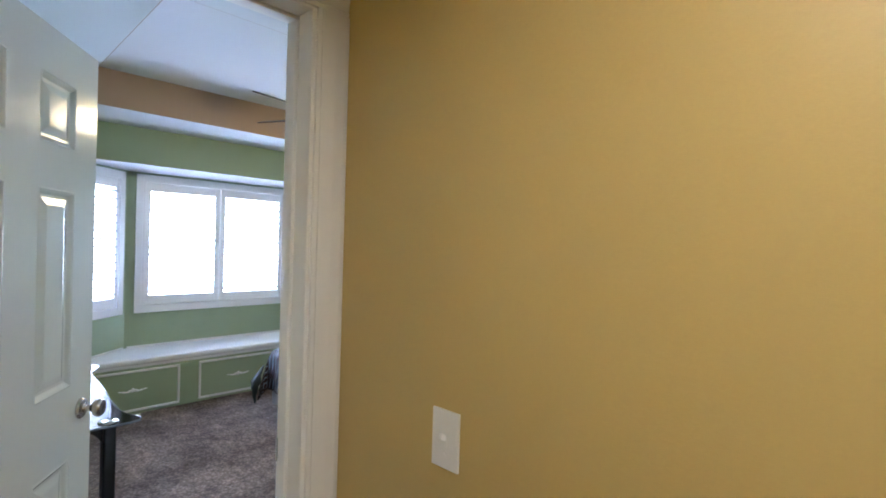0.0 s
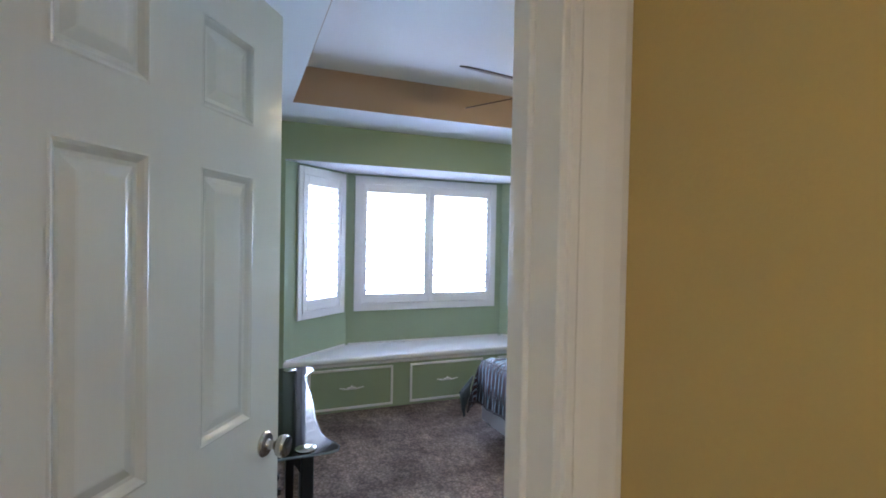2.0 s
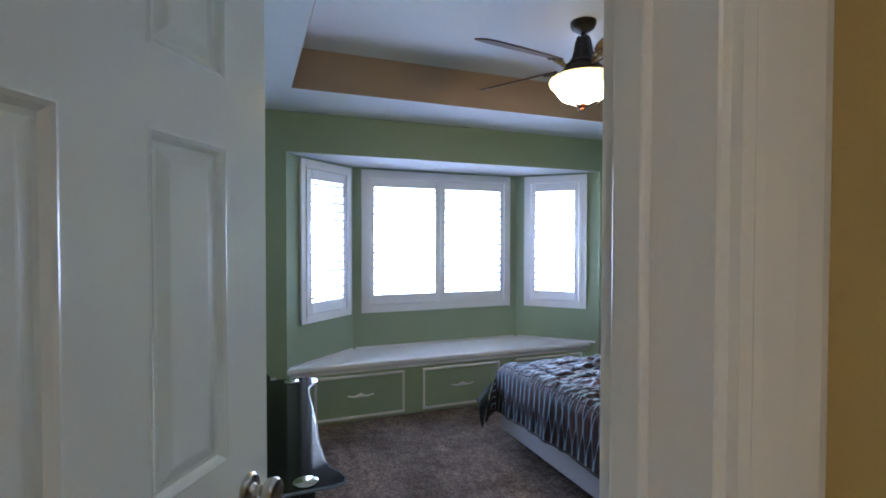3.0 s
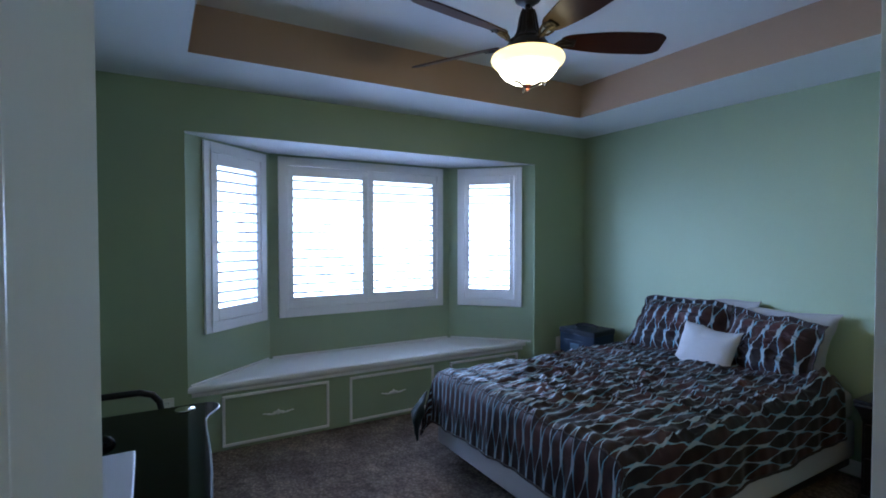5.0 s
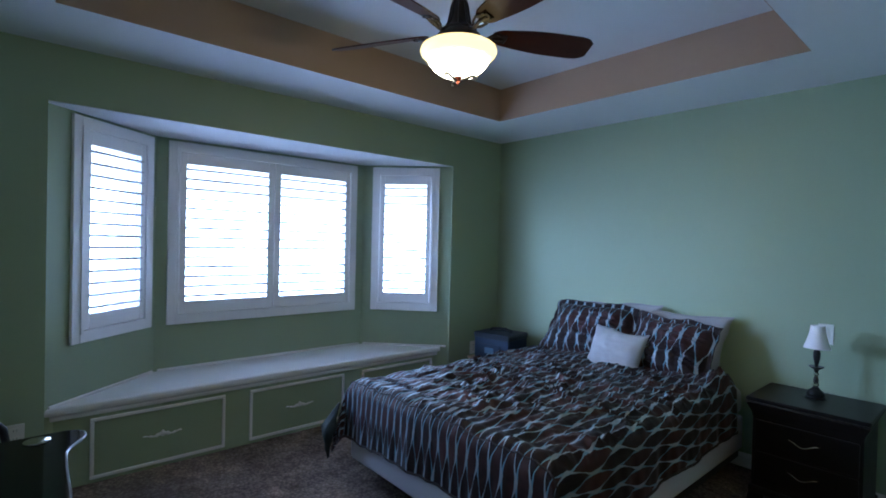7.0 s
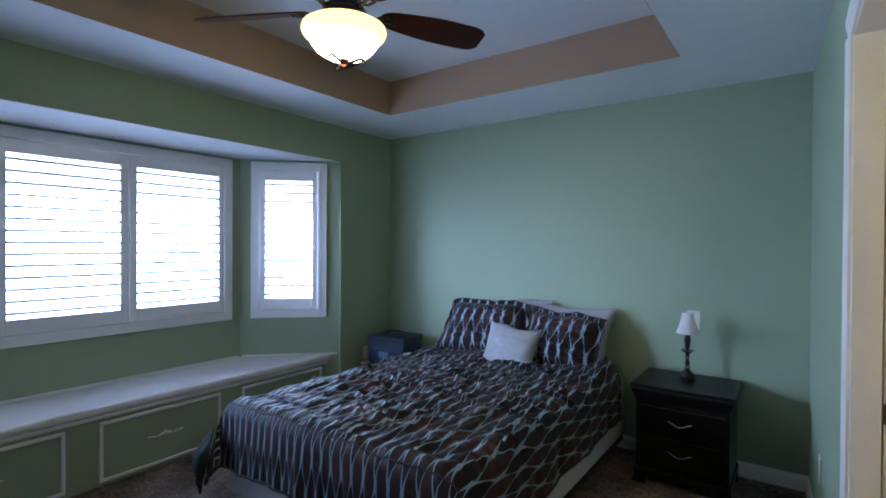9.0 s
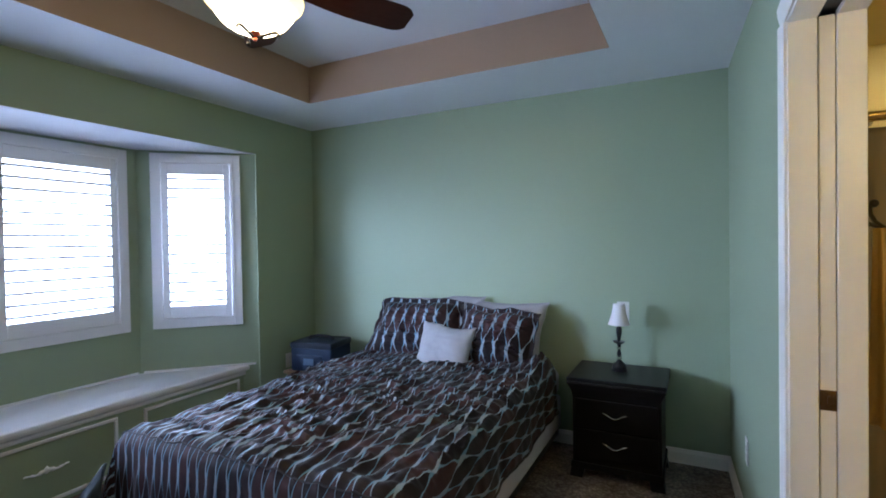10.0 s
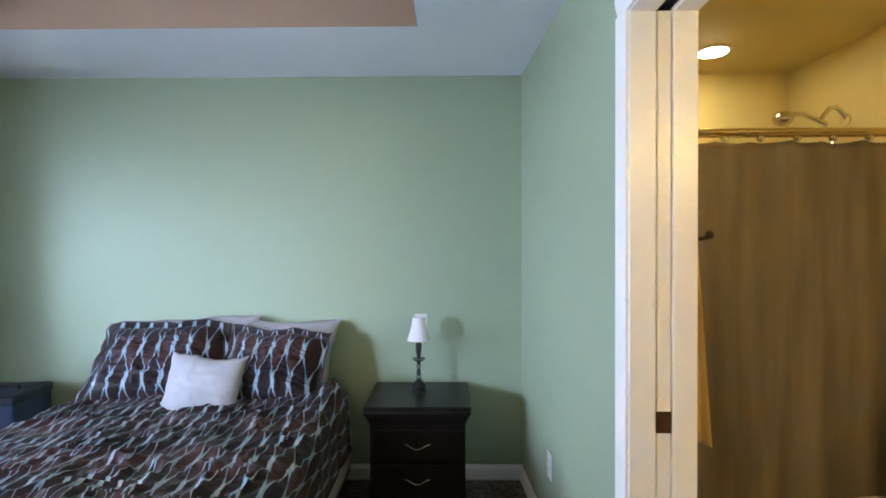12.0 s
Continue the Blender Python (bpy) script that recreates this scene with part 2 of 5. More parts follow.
def lathe(bm, profile, centre=(0, 0, 0), seg=32):
    """Turns (radius, height) pairs round the upright axis."""
    rings = []
    for r, h in profile:
        rings.append([bm.verts.new((centre[0] + max(r, 1e-4) * math.cos(2 * math.pi * i / seg), centre[1] + max(r, 1e-4) * math.sin(2 * math.pi * i / seg), centre[2] + h)) for i in range(seg)])
    for a, b in zip(rings, rings[1:]):
        for i in range(seg):
            bm.faces.new([a[i], a[(i + 1) % seg], b[(i + 1) % seg], b[i]])
    bm.faces.new(list(reversed(rings[0])))
    bm.faces.new(rings[-1])
    return bm


def tube(bm, pts, r, seg=10):
    """A round bar along points."""
    pts = [Vector(p) for p in pts]
    rings = []
    side = None
    for i, p in enumerate(pts):
        d = (pts[min(i + 1, len(pts) - 1)] - pts[max(i - 1, 0)]).normalized()
        if side is None:
            side = d.orthogonal().normalized()
        side = (side - d * side.dot(d)).normalized()
        up = d.cross(side)
        rings.append([bm.verts.new(p + r * (math.cos(2 * math.pi * k / seg) * side + math.sin(2 * math.pi * k / seg) * up)) for k in range(seg)])
    for a, b in zip(rings, rings[1:]):
        for k in range(seg):
            bm.faces.new([a[k], a[(k + 1) % seg], b[(k + 1) % seg], b[k]])
    bm.faces.new(list(reversed(rings[0])))
    bm.faces.new(rings[-1])
    return bm


def mesh_object(name, bm, material, smooth=False):
    bmesh.ops.recalc_face_normals(bm, faces=bm.faces)
    me = bpy.data.meshes.new(name)
    bm.to_mesh(me)
    bm.free()
    if smooth:
        me.polygons.foreach_set("use_smooth", [True] * len(me.polygons))
        me.set_sharp_from_angle(angle=radians(40))
    me.materials.append(material)
    return new(name, me)


def part(name, bm, material, parent, label="", smooth=False):
    ob = mesh_object(name, bm, material, smooth)
    ob.parent = parent
    if label:
        tagged(ob, label)
    return ob


def thing(name, label, category, group="", where=None, kind=""):
    ob = new(name)
    if where is not None:
        ob.matrix_world = where
    return tagged(ob, label, category, group, kind)


def structure(name, bm, material, label="", category=""):
    return tagged(mesh_object(name, bm, material), label, category or name.split("_")[0], "", "structure")


B = bmesh.new

# ---- plan, in metres ----
CEIL, TRAY = 2.342, 2.592
WEST, NORTH, SOUTH = -4.783, 4.394, 0.27
FACE_S, FACE_B, FACE_N = -1.560, -1.582, -1.653   # the east wall's bedroom face, from south to north
MID, HALL = -1.50, -1.416                          # its core and its bathroom face
ENTRY_X, HALL_X, ENTRY_MID = -1.466, -1.345, -1.405  # the entry wall: bedroom face, hall face, core
JOG = 1.75                                         # where the entry wall steps out to the east wall
ENTRY0, ENTRY1, ENTRY_H = 0.330, 1.070, 2.036
BATH0, BATH1, BATH_H = 1.99, 2.895, 2.000
HALL_N, HALL_S, HALL_E = 1.168, 0.12, 2.4
BAY = [(-4.841, 1.005), (-5.357, 1.600), (-5.357, 3.224), (-4.794, 3.779)]
BAY_H, SEAT = 2.05, 0.455

# ---- structure ----
structure("backdrop", box(B(), -9.6, -9.5, -14.0, 18.0, -0.3, 9.0), SKY_CARD, "bright white overcast distance outside the windows", "backdrop")
structure("ground", box(B(), -60.0, -5.8, -40.0, 45.0, -0.5, -0.45), surface("dull_lawn", (0.06, 0.08, 0.04), 0.95, grain=30, amount=0.4, bump=0.3), "dull green lawn outside the windows", "ground")
structure("floor", box(B(), -5.6, HALL_E + 0.2, -0.2, 4.7, -0.12, 0.0), CARPET, "brown cut pile carpet with worn darker patches", "carpet")
structure("floor_bath", box(B(), MID, -0.1, 1.33, 4.394, 0.0, 0.006), BATH_FLOOR, "beige vinyl bathroom floor", "floor")
# soffit round the tray, the tray's walls and its upper ceiling
TX0, TX1, TY0, TY1 = -4.216, -2.212, 1.000, 3.749
b = B()
box(b, WEST - 0.1, TX0, SOUTH - 0.1, NORTH + 0.1, CEIL, CEIL + 0.02)
box(b, TX1, ENTRY_MID, SOUTH - 0.1, NORTH + 0.1, CEIL, CEIL + 0.02)
box(b, TX0, TX1, SOUTH - 0.1, TY0, CEIL, CEIL + 0.02)
box(b, TX0, TX1, TY1, NORTH + 0.1, CEIL, CEIL + 0.02)
box(b, TX0 - 0.1, TX1 + 0.1, TY0 - 0.1, TY1 + 0.1, TRAY, TRAY + 0.05)
structure("ceiling", b, CEILING, "white painted tray ceiling with a lower border", "ceiling")
b = B()
box(b, TX0 - 0.06, TX0 + 0.003, TY0 - 0.06, TY1 + 0.06, CEIL + 0.0005, TRAY)
box(b, TX1 - 0.003, TX1 + 0.06, TY0 - 0.06, TY1 + 0.06, CEIL + 0.0005, TRAY)
box(b, TX0 + 0.003, TX1 - 0.003, TY0 - 0.06, TY0 + 0.003, CEIL + 0.0005, TRAY)
box(b, TX0 + 0.003, TX1 - 0.003, TY1 - 0.003, TY1 + 0.06, CEIL + 0.0005, TRAY)
structure("tray_trim", b, TAN, "tan painted upright sides of the ceiling tray", "trim")
structure("wall_north", box(B(), WEST - 0.12, MID, NORTH, NORTH + 0.12, 0, CEIL), GREEN, "sage green painted bedroom wall behind the bed", "wall")
structure("wall_south", box(B(), WEST - 0.12, ENTRY_MID, SOUTH - 0.12, SOUTH, 0, CEIL), GREEN, "sage green painted bedroom wall", "wall")
b = B()
box(b, WEST - 0.12, WEST, SOUTH, BAY[0][1], 0, CEIL)
box(b, WEST - 0.12, WEST, BAY[3][1], NORTH, 0, CEIL)
box(b, WEST - 0.12, WEST, BAY[0][1], BAY[3][1], BAY_H, CEIL)
structure("wall_west", b, GREEN, "sage green painted wall with the bay opening", "wall")
b = B()
prism(b, [(WEST, BAY[0][1]), (WEST, BAY[3][1]), (BAY[3][0] - 0.1, BAY[3][1] + 0.1), (-5.50, 3.25), (-5.50, 1.58), (BAY[0][0] - 0.1, BAY[0][1] - 0.1)], BAY_H, BAY_H + 0.003)
structure("ceiling_bay", b, CEILING, "white painted head of the window bay", "ceiling")


def bay_wall(name, p, q, w0, w1, z0, z1, lap0, lap1):
    """A bay wall from p to q with a window hole from w0 to w1 metres along it."""
    d = Vector((q[0] - p[0], q[1] - p[1]))
    length = d.length
    at = Matrix.Translation((p[0], p[1], 0)) @ Matrix.Rotation(math.atan2(d.y, d.x), 4, "Z")
    b = B()
    for x0, x1, a0, a1 in ((-lap0, w0, 0, BAY_H), (w1, length + lap1, 0, BAY_H), (w0, w1, 0, z0), (w0, w1, z1, BAY_H)):
        box(b, x0, x1, 0, 0.13, a0, a1)
    ob = structure(name, b, GREEN, "sage green painted wall of the window bay", "wall")
    ob.matrix_world = at
    return at, length


def window(name, at, w0, w1, z0, z1, leaves):
    """A white-cased window with plantation shutters. at: the wall's frame (x along, y outwards)."""
    ob = thing(name, "white-cased window with open plantation shutters and bright daylight", "window", where=at, kind="structure")
    c = 0.052
    for x0, x1, a0, a1, n in ((w0, w0 + c, z0, z1, "casing"), (w1 - c, w1, z0, z1, "casing"), (w0 + c, w1 - c, z1 - c, z1, "casing"), (w0 + c, w1 - c, z0, z0 + c, "sill")):
        b = box(B(), x0, x1, -0.020, 0.0, a0, a1, 0.004)
        part(n, b, SHUTTER, ob)
    i0, i1, j0, j1 = w0 + c, w1 - c, z0 + c, z1 - c
    b = B()
    box(b, i0 - 0.002, i0 + 0.016, -0.028, 0.125, j0, j1)
    box(b, i1 - 0.016, i1 + 0.002, -0.028, 0.125, j0, j1)
    box(b, i0 + 0.016, i1 - 0.016, -0.028, 0.125, j1 - 0.016, j1 + 0.002)
    box(b, i0 + 0.016, i1 - 0.016, -0.028, 0.125, j0 - 0.002, j0 + 0.016)
    # hidden strips added behind the panels to block light leaking round their edges
    box(b, i0 + 0.016, i0 + 0.034, 0.042, 0.054, j0 + 0.016, j1 - 0.016)
    box(b, i1 - 0.034, i1 - 0.016, 0.042, 0.054, j0 + 0.016, j1 - 0.016)
    box(b, i0 + 0.034, i1 - 0.034, 0.042, 0.054, j1 - 0.034, j1 - 0.016)
    box(b, i0 + 0.034, i1 - 0.034, 0.010, 0.054, j0 + 0.016, j0 + 0.034)
    if leaves == 2:
        box(b, (i0 + i1) / 2 - 0.014, (i0 + i1) / 2 + 0.014, 0.042, 0.054, j0 + 0.016, j1 - 0.034)
    part("window_frame", b, SHUTTER, ob)
    b = box(B(), i0 + 0.016, i1 - 0.016, 0.117, 0.120, j0 + 0.016, j1 - 0.016)
    pane = part("pane", b, PANE, ob, "clear window glass")
    pane.visible_shadow = False
    a0, a1 = i0 + 0.019, i1 - 0.019
    step = (a1 - a0) / leaves
    slat = None
    for k in range(leaves):
        x0, x1 = a0 + k * step + 0.002, a0 + (k + 1) * step - 0.002
        s, top = 0.040, 0.078
        lo, hi = j0 + 0.0185, j1 - 0.0185
        b = B()
        sl, sr = (s + 0.008 if k else s), (s + 0.008 if k < leaves - 1 else s)
        box(b, x0, x0 + sl, -0.020, 0.008, lo, hi, 0.003, 1)
        box(b, x1 - sr, x1, -0.020, 0.008, lo, hi, 0.003, 1)
        box(b, x0 + sl, x1 - sr, -0.020, 0.008, hi - top, hi, 0.003, 1)
        box(b, x0 + sl, x1 - sr, -0.020, 0.008, lo, lo + top + 0.01, 0.003, 1)
        panel = part("shutter_panel", b, SHUTTER, ob)
        # hinges on the outer stile
        hx = x0 - 0.004 if k == 0 else x1 + 0.004
        for hz in (lo + 0.12, hi - 0.12):
            part("hinge", tube(B(), [(hx, -0.024, hz - 0.03), (hx, -0.024, hz + 0.03)], 0.005, 8), SHUTTER, panel)
        z_lo, z_hi = lo + top + 0.01, hi - top
        count = 14
        pitch = (z_hi - z_lo) / count
        b = B()
        half, thick = 0.031, 0.0072
        prof = [(half * math.copysign(abs(math.cos(a)) ** 0.35, math.cos(a)), thick * math.copysign(abs(math.sin(a)) ** 0.6, math.sin(a))) for a in [2 * math.pi * i / 10 for i in range(10)]]
        ca, sa = math.cos(radians(4)), math.sin(radians(4))
        ends = []
        for x in (x0 + sl + 0.001, x1 - sr - 0.001):
            ends.append([b.verts.new((x, -0.006 + y * ca - z * sa, y * sa + z * ca)) for y, z in prof])
        for i in range(10):
            b.faces.new([ends[0][i], ends[0][(i + 1) % 10], ends[1][(i + 1) % 10], ends[1][i]])
        b.faces.new(ends[0])
        b.faces.new(list(reversed(ends[1])))
        first = part("louver", b, LOUVER, panel)
        first.location.z = z_lo + pitch / 2
        for i in range(1, count):
            o = first.copy()
            scene.collection.objects.link(o)
            o.location.z = z_lo + (i + 0.5) * pitch
    return ob


WZ0, WZ1 = 0.768, 2.033
at, n = bay_wall("wall_bay_left", BAY[0], BAY[1], 0.19, 0.69, WZ0 + 0.052, WZ1 - 0.052, 0.0, 0.1)
window("window_1", at, 0.138, 0.742, WZ0, WZ1, 1)
at, n = bay_wall("wall_bay_back", BAY[1], BAY[2], 0.122, 1.499, WZ0 + 0.052, WZ1 - 0.052, 0.1, 0.1)
window("window_2", at, 0.070, 1.551, WZ0, WZ1, 2)
at, n = bay_wall("wall_bay_right", BAY[2], BAY[3], 0.139, 0.632, WZ0 + 0.052, WZ1 - 0.052, 0.1, 0.0)
window("window_3", at, 0.087, 0.684, WZ0, WZ1, 1)
structure("wall_bay_return", box(B(), BAY[0][0], WEST - 0.12, BAY[0][1] - 0.11, BAY[0][1], 0, BAY_H), GREEN, "narrow green return of the bay", "wall")


def east_x(y):
    """The east wall's bedroom face, which leans a little out of square."""
    if y < BATH1:
        return FACE_S + (FACE_B - FACE_S) * (y - 0.27) / (BATH1 - 0.27)
    return FACE_B + (FACE_N - FACE_B) * (y - BATH1) / (NORTH - BATH1)


b = B()
for y0, y1, z0, z1, back in ((JOG, BATH0 - 0.02, 0, CEIL, MID), (BATH1 + 0.016, NORTH, 0, CEIL, -1.519), (BATH0 - 0.02, BATH1 + 0.016, BATH_H + 0.02, CEIL, MID)):
    prism(b, [(east_x(y0), y0), (back, y0), (back, y1), (east_x(y1), y1)], z0, z1)
structure("wall_east", b, GREEN, "sage green painted wall with the bathroom doorway", "wall")
b = B()
box(b, ENTRY_X, ENTRY_MID, SOUTH, ENTRY0 - 0.02, 0, CEIL)
box(b, ENTRY_X, ENTRY_MID, ENTRY1 + 0.02, HALL_N + 0.06, 0, CEIL)
box(b, ENTRY_X, HALL - 0.003, HALL_N + 0.06, JOG, 0, CEIL)
box(b, ENTRY_X, ENTRY_MID, ENTRY0 - 0.02, ENTRY1 + 0.02, ENTRY_H + 0.02, CEIL)
structure("wall_entry", b, GREEN, "sage green painted wall round the bedroom door", "wall")
b = B()
box(b, ENTRY_MID, HALL_X, HALL_S - 0.1, ENTRY0 - 0.02, 0, CEIL)
box(b, ENTRY_MID, HALL_X, ENTRY1 + 0.02, HALL_N, 0, CEIL)
box(b, ENTRY_MID, HALL_X, ENTRY0 - 0.02, ENTRY1 + 0.02, ENTRY_H + 0.02, CEIL)
structure("wall_hall_west", b, YELLOW, "mustard painted hall wall round the bedroom door", "wall")
b = B()
box(b, MID, HALL, JOG, BATH0 - 0.02, 0, CEIL)
box(b, HALL - 0.003, HALL, HALL_N + 0.06, JOG, 0, CEIL)
box(b, -1.455, HALL, BATH1 + 0.016, NORTH, 0, CEIL)
box(b, MID, HALL, BATH0 - 0.02, BATH1 + 0.016, BATH_H + 0.02, CEIL)
structure("wall_bath_west", b, CREAM_WALL, "cream painted bathroom wall", "wall")
structure("wall_hall_north", box(B(), ENTRY_MID, HALL_E, HALL_N, HALL_N + 0.06, 0, CEIL), YELLOW, "mustard yellow painted hall wall", "wall")
structure("wall_hall_south", box(B(), HALL_X, HALL_E, HALL_S - 0.1, HALL_S, 0, CEIL), YELLOW, "mustard yellow painted hall wall", "wall")
structure("wall_hall_east", box(B(), HALL_E, HALL_E + 0.1, HALL_S - 0.1, HALL_N + 0.06, 0, CEIL), YELLOW, "mustard yellow painted hall end wall", "wall")
structure("ceiling_hall", box(B(), ENTRY_MID, HALL_E + 0.1, HALL_S - 0.1, HALL_N + 0.06, CEIL, CEIL + 0.02), CEILING, "white hall ceiling", "ceiling")
BE, BS = -0.125, 1.33
structure("wall_bath_north", box(B(), MID, BE + 0.1, NORTH, NORTH + 0.1, 0, CEIL), CREAM_WALL, "cream painted bathroom wall above the tub", "wall")
structure("wall_bath_east", box(B(), BE, BE + 0.1, BS, NORTH, 0, CEIL), CREAM_WALL, "cream painted bathroom wall", "wall")
structure("wall_bath_south", box(B(), HALL, BE, HALL_N + 0.06, BS, 0, CEIL), CREAM_WALL, "cream painted bathroom wall", "wall")
structure("ceiling_bath", box(B(), MID, BE + 0.1, HALL_N + 0.062, NORTH + 0.1, CEIL, CEIL + 0.02), CREAM_WALL, "cream painted bathroom ceiling", "ceiling")


# ---- trim ----
def baseboard(name, p, q):
    d = Vector((q[0] - p[0], q[1] - p[1]))
    b = B()
    prof = [(0, 0), (-0.013, 0), (-0.013, 0.066), (-0.009, 0.076), (-0.006, 0.086), (0, 0.088)]
    ends = [[b.verts.new((x, y, z)) for y, z in prof] for x in (0, d.length)]
    for i in range(len(prof)):
        j = (i + 1) % len(prof)
        b.faces.new([ends[0][i], ends[0][j], ends[1][j], ends[1][i]])
    b.faces.new(ends[0])
    b.faces.new(list(reversed(ends[1])))
    ob = structure(name, b, TRIM, "white painted baseboard with a moulded top", "baseboard")
    ob.matrix_world = Matrix.Translation((p[0], p[1], 0)) @ Matrix.Rotation(math.atan2(d.y, d.x), 4, "Z")


baseboard("baseboard_north", (WEST, NORTH), (FACE_N, NORTH))
baseboard("baseboard_east", (FACE_N, NORTH), (east_x(2.98), 2.98))
baseboard("baseboard_east_mid", (east_x(1.91), 1.91), (east_x(JOG), JOG))
baseboard("baseboard_west_s", (WEST, SOUTH), (WEST, BAY[0][1]))
baseboard("baseboard_west_n", (WEST, BAY[3][1]), (WEST, NORTH))
baseboard("baseboard_south", (ENTRY_X, SOUTH), (WEST, SOUTH))
baseboard("baseboard_hall", (HALL_X + 0.02, HALL_N), (HALL_E, HALL_N))


def casing_bar(b, axis, at, a0, a1, c0, c1, out):
    """A moulded casing board on a wall face x = at; out is +1 or -1. axis 'z': upright from a0 to a1, between y = c0 (opening side) and c1."""
    prof = [(0, 0.0), (0, 0.011), (0.10, 0.014), (0.16, 0.011), (0.24, 0.013), (0.55, 0.018), (0.85, 0.020), (1.0, 0.017), (1.0, 0.0)]
    ends = []
    for a in (a0, a1):
        row = []
        for f, h in prof:
            c = c0 + f * (c1 - c0)
            row.append(b.verts.new((at + out * h, c, a) if axis == "z" else (at + out * h, a, c)))
        ends.append(row)
    n = len(prof)
    for i in range(n):
        b.faces.new([ends[0][i], ends[0][(i + 1) % n], ends[1][(i + 1) % n], ends[1][i]])
    b.faces.new(ends[0])
    b.faces.new(list(reversed(ends[1])))


CW = 0.070
EW = 0.0975


def entry_frame():
    ob = thing("door_frame", "white glossy door frame with moulded casing", "door frame", kind="structure")
    for y0, y1, n in ((ENTRY0 - 0.018, ENTRY0, "jamb"), (ENTRY1, ENTRY1 + 0.018, "jamb")):
        part(n, box(B(), ENTRY_X - 0.002, HALL_X + 0.002, y0, y1, 0, ENTRY_H + 0.018, 0.002, 1), TRIM, ob)
    part("head_jamb", box(B(), ENTRY_X - 0.002, HALL_X + 0.002, ENTRY0, ENTRY1, ENTRY_H, ENTRY_H + 0.018, 0.002, 1), TRIM, ob)
    for y0, y1 in ((ENTRY0, ENTRY0 + 0.011), (ENTRY1 - 0.011, ENTRY1)):
        part("stop", box(B(), -1.441, -1.404, y0, y1, 0, ENTRY_H - 0.011, 0.003), TRIM, ob)
    part("stop", box(B(), -1.441, -1.404, ENTRY0, ENTRY1, ENTRY_H - 0.011, ENTRY_H, 0.003), TRIM, ob)
    for at, out in ((HALL_X, 1), (ENTRY_X, -1)):
        b = B()
        casing_bar(b, "z", at, 0, ENTRY_H + 0.005, ENTRY1 + 0.011, ENTRY1 + EW, out)
        part("casing", b, TRIM, ob)
        b = B()
        casing_bar(b, "z", at, 0, ENTRY_H + 0.005, ENTRY0 - 0.004, ENTRY0 - EW, out)
        part("casing", b, TRIM, ob)
        b = B()
        casing_bar(b, "y", at, ENTRY0 - EW, ENTRY1 + EW, ENTRY_H + 0.006, ENTRY_H + 0.006 + EW, out)
        part("head_casing", b, TRIM, ob)
    part("strike_plate", box(B(), -1.469, -1.443, ENTRY1 - 0.0015, ENTRY1 + 0.001, 0.89, 0.95), NICKEL, ob, "satin nickel strike plate")


entry_frame()


def pocket_frame():
    ob = thing("door_frame_bath", "white split frame of a pocket door", "door frame", kind="structure")
    xr = FACE_B
    for x0, x1 in ((xr - 0.003, -1.512), (-1.467, HALL + 0.018)):
        part("jamb", box(B(), x0, x1, BATH1, BATH1 + 0.015, 0, BATH_H + 0.018, 0.002, 1), TRIM, ob)
        part("head_jamb", box(B(), x0, x1, BATH0, BATH1, BATH_H, BATH_H + 0.018, 0.002, 1), TRIM, ob)
    part("jamb", box(B(), xr - 0.003, HALL + 0.018, BATH0 - 0.018, BATH0, 0, BATH_H + 0.018, 0.002, 1), TRIM, ob)
    part("track", box(B(), -1.515, -1.459, BATH0, BATH1 + 0.3, BATH_H + 0.014, BATH_H + 0.018), BLACK_METAL, ob, "dark metal door track")
    for at, out in ((xr, -1),):
        for c0, c1 in ((BATH1 + 0.004, BATH1 + CW), (BATH0 - 0.004, BATH0 - CW)):
            b = B()
            casing_bar(b, "z", at, 0, BATH_H + 0.005, c0, c1, out)
            part("casing", b, TRIM, ob)
        b = B()
        casing_bar(b, "y", at, BATH0 - CW, BATH1 + CW, BATH_H + 0.006, BATH_H + 0.006 + CW, out)
        part("head_casing", b, TRIM, ob)
    door = thing("pocket_door", "white pocket door slid back into the wall", "door", kind="structure")
    part("leaf", box(B(), -1.509, -1.470, BATH1 + 0.003, BATH1 + 0.66, 0.012, BATH_H + 0.004, 0.002, 1), TRIM, door)
    b = box(B(), -1.5095, -1.4695, BATH1 + 0.001, BATH1 + 0.005, 0.853, 0.912)
    latch = part("latch_plate", b, STRIKE, door, "aged brass edge latch")
    part("pull", box(B(), -1.492, -1.480, BATH1 - 0.002, BATH1 + 0.002, 0.872, 0.895, 0.001, 1), STRIKE, latch)


pocket_frame()


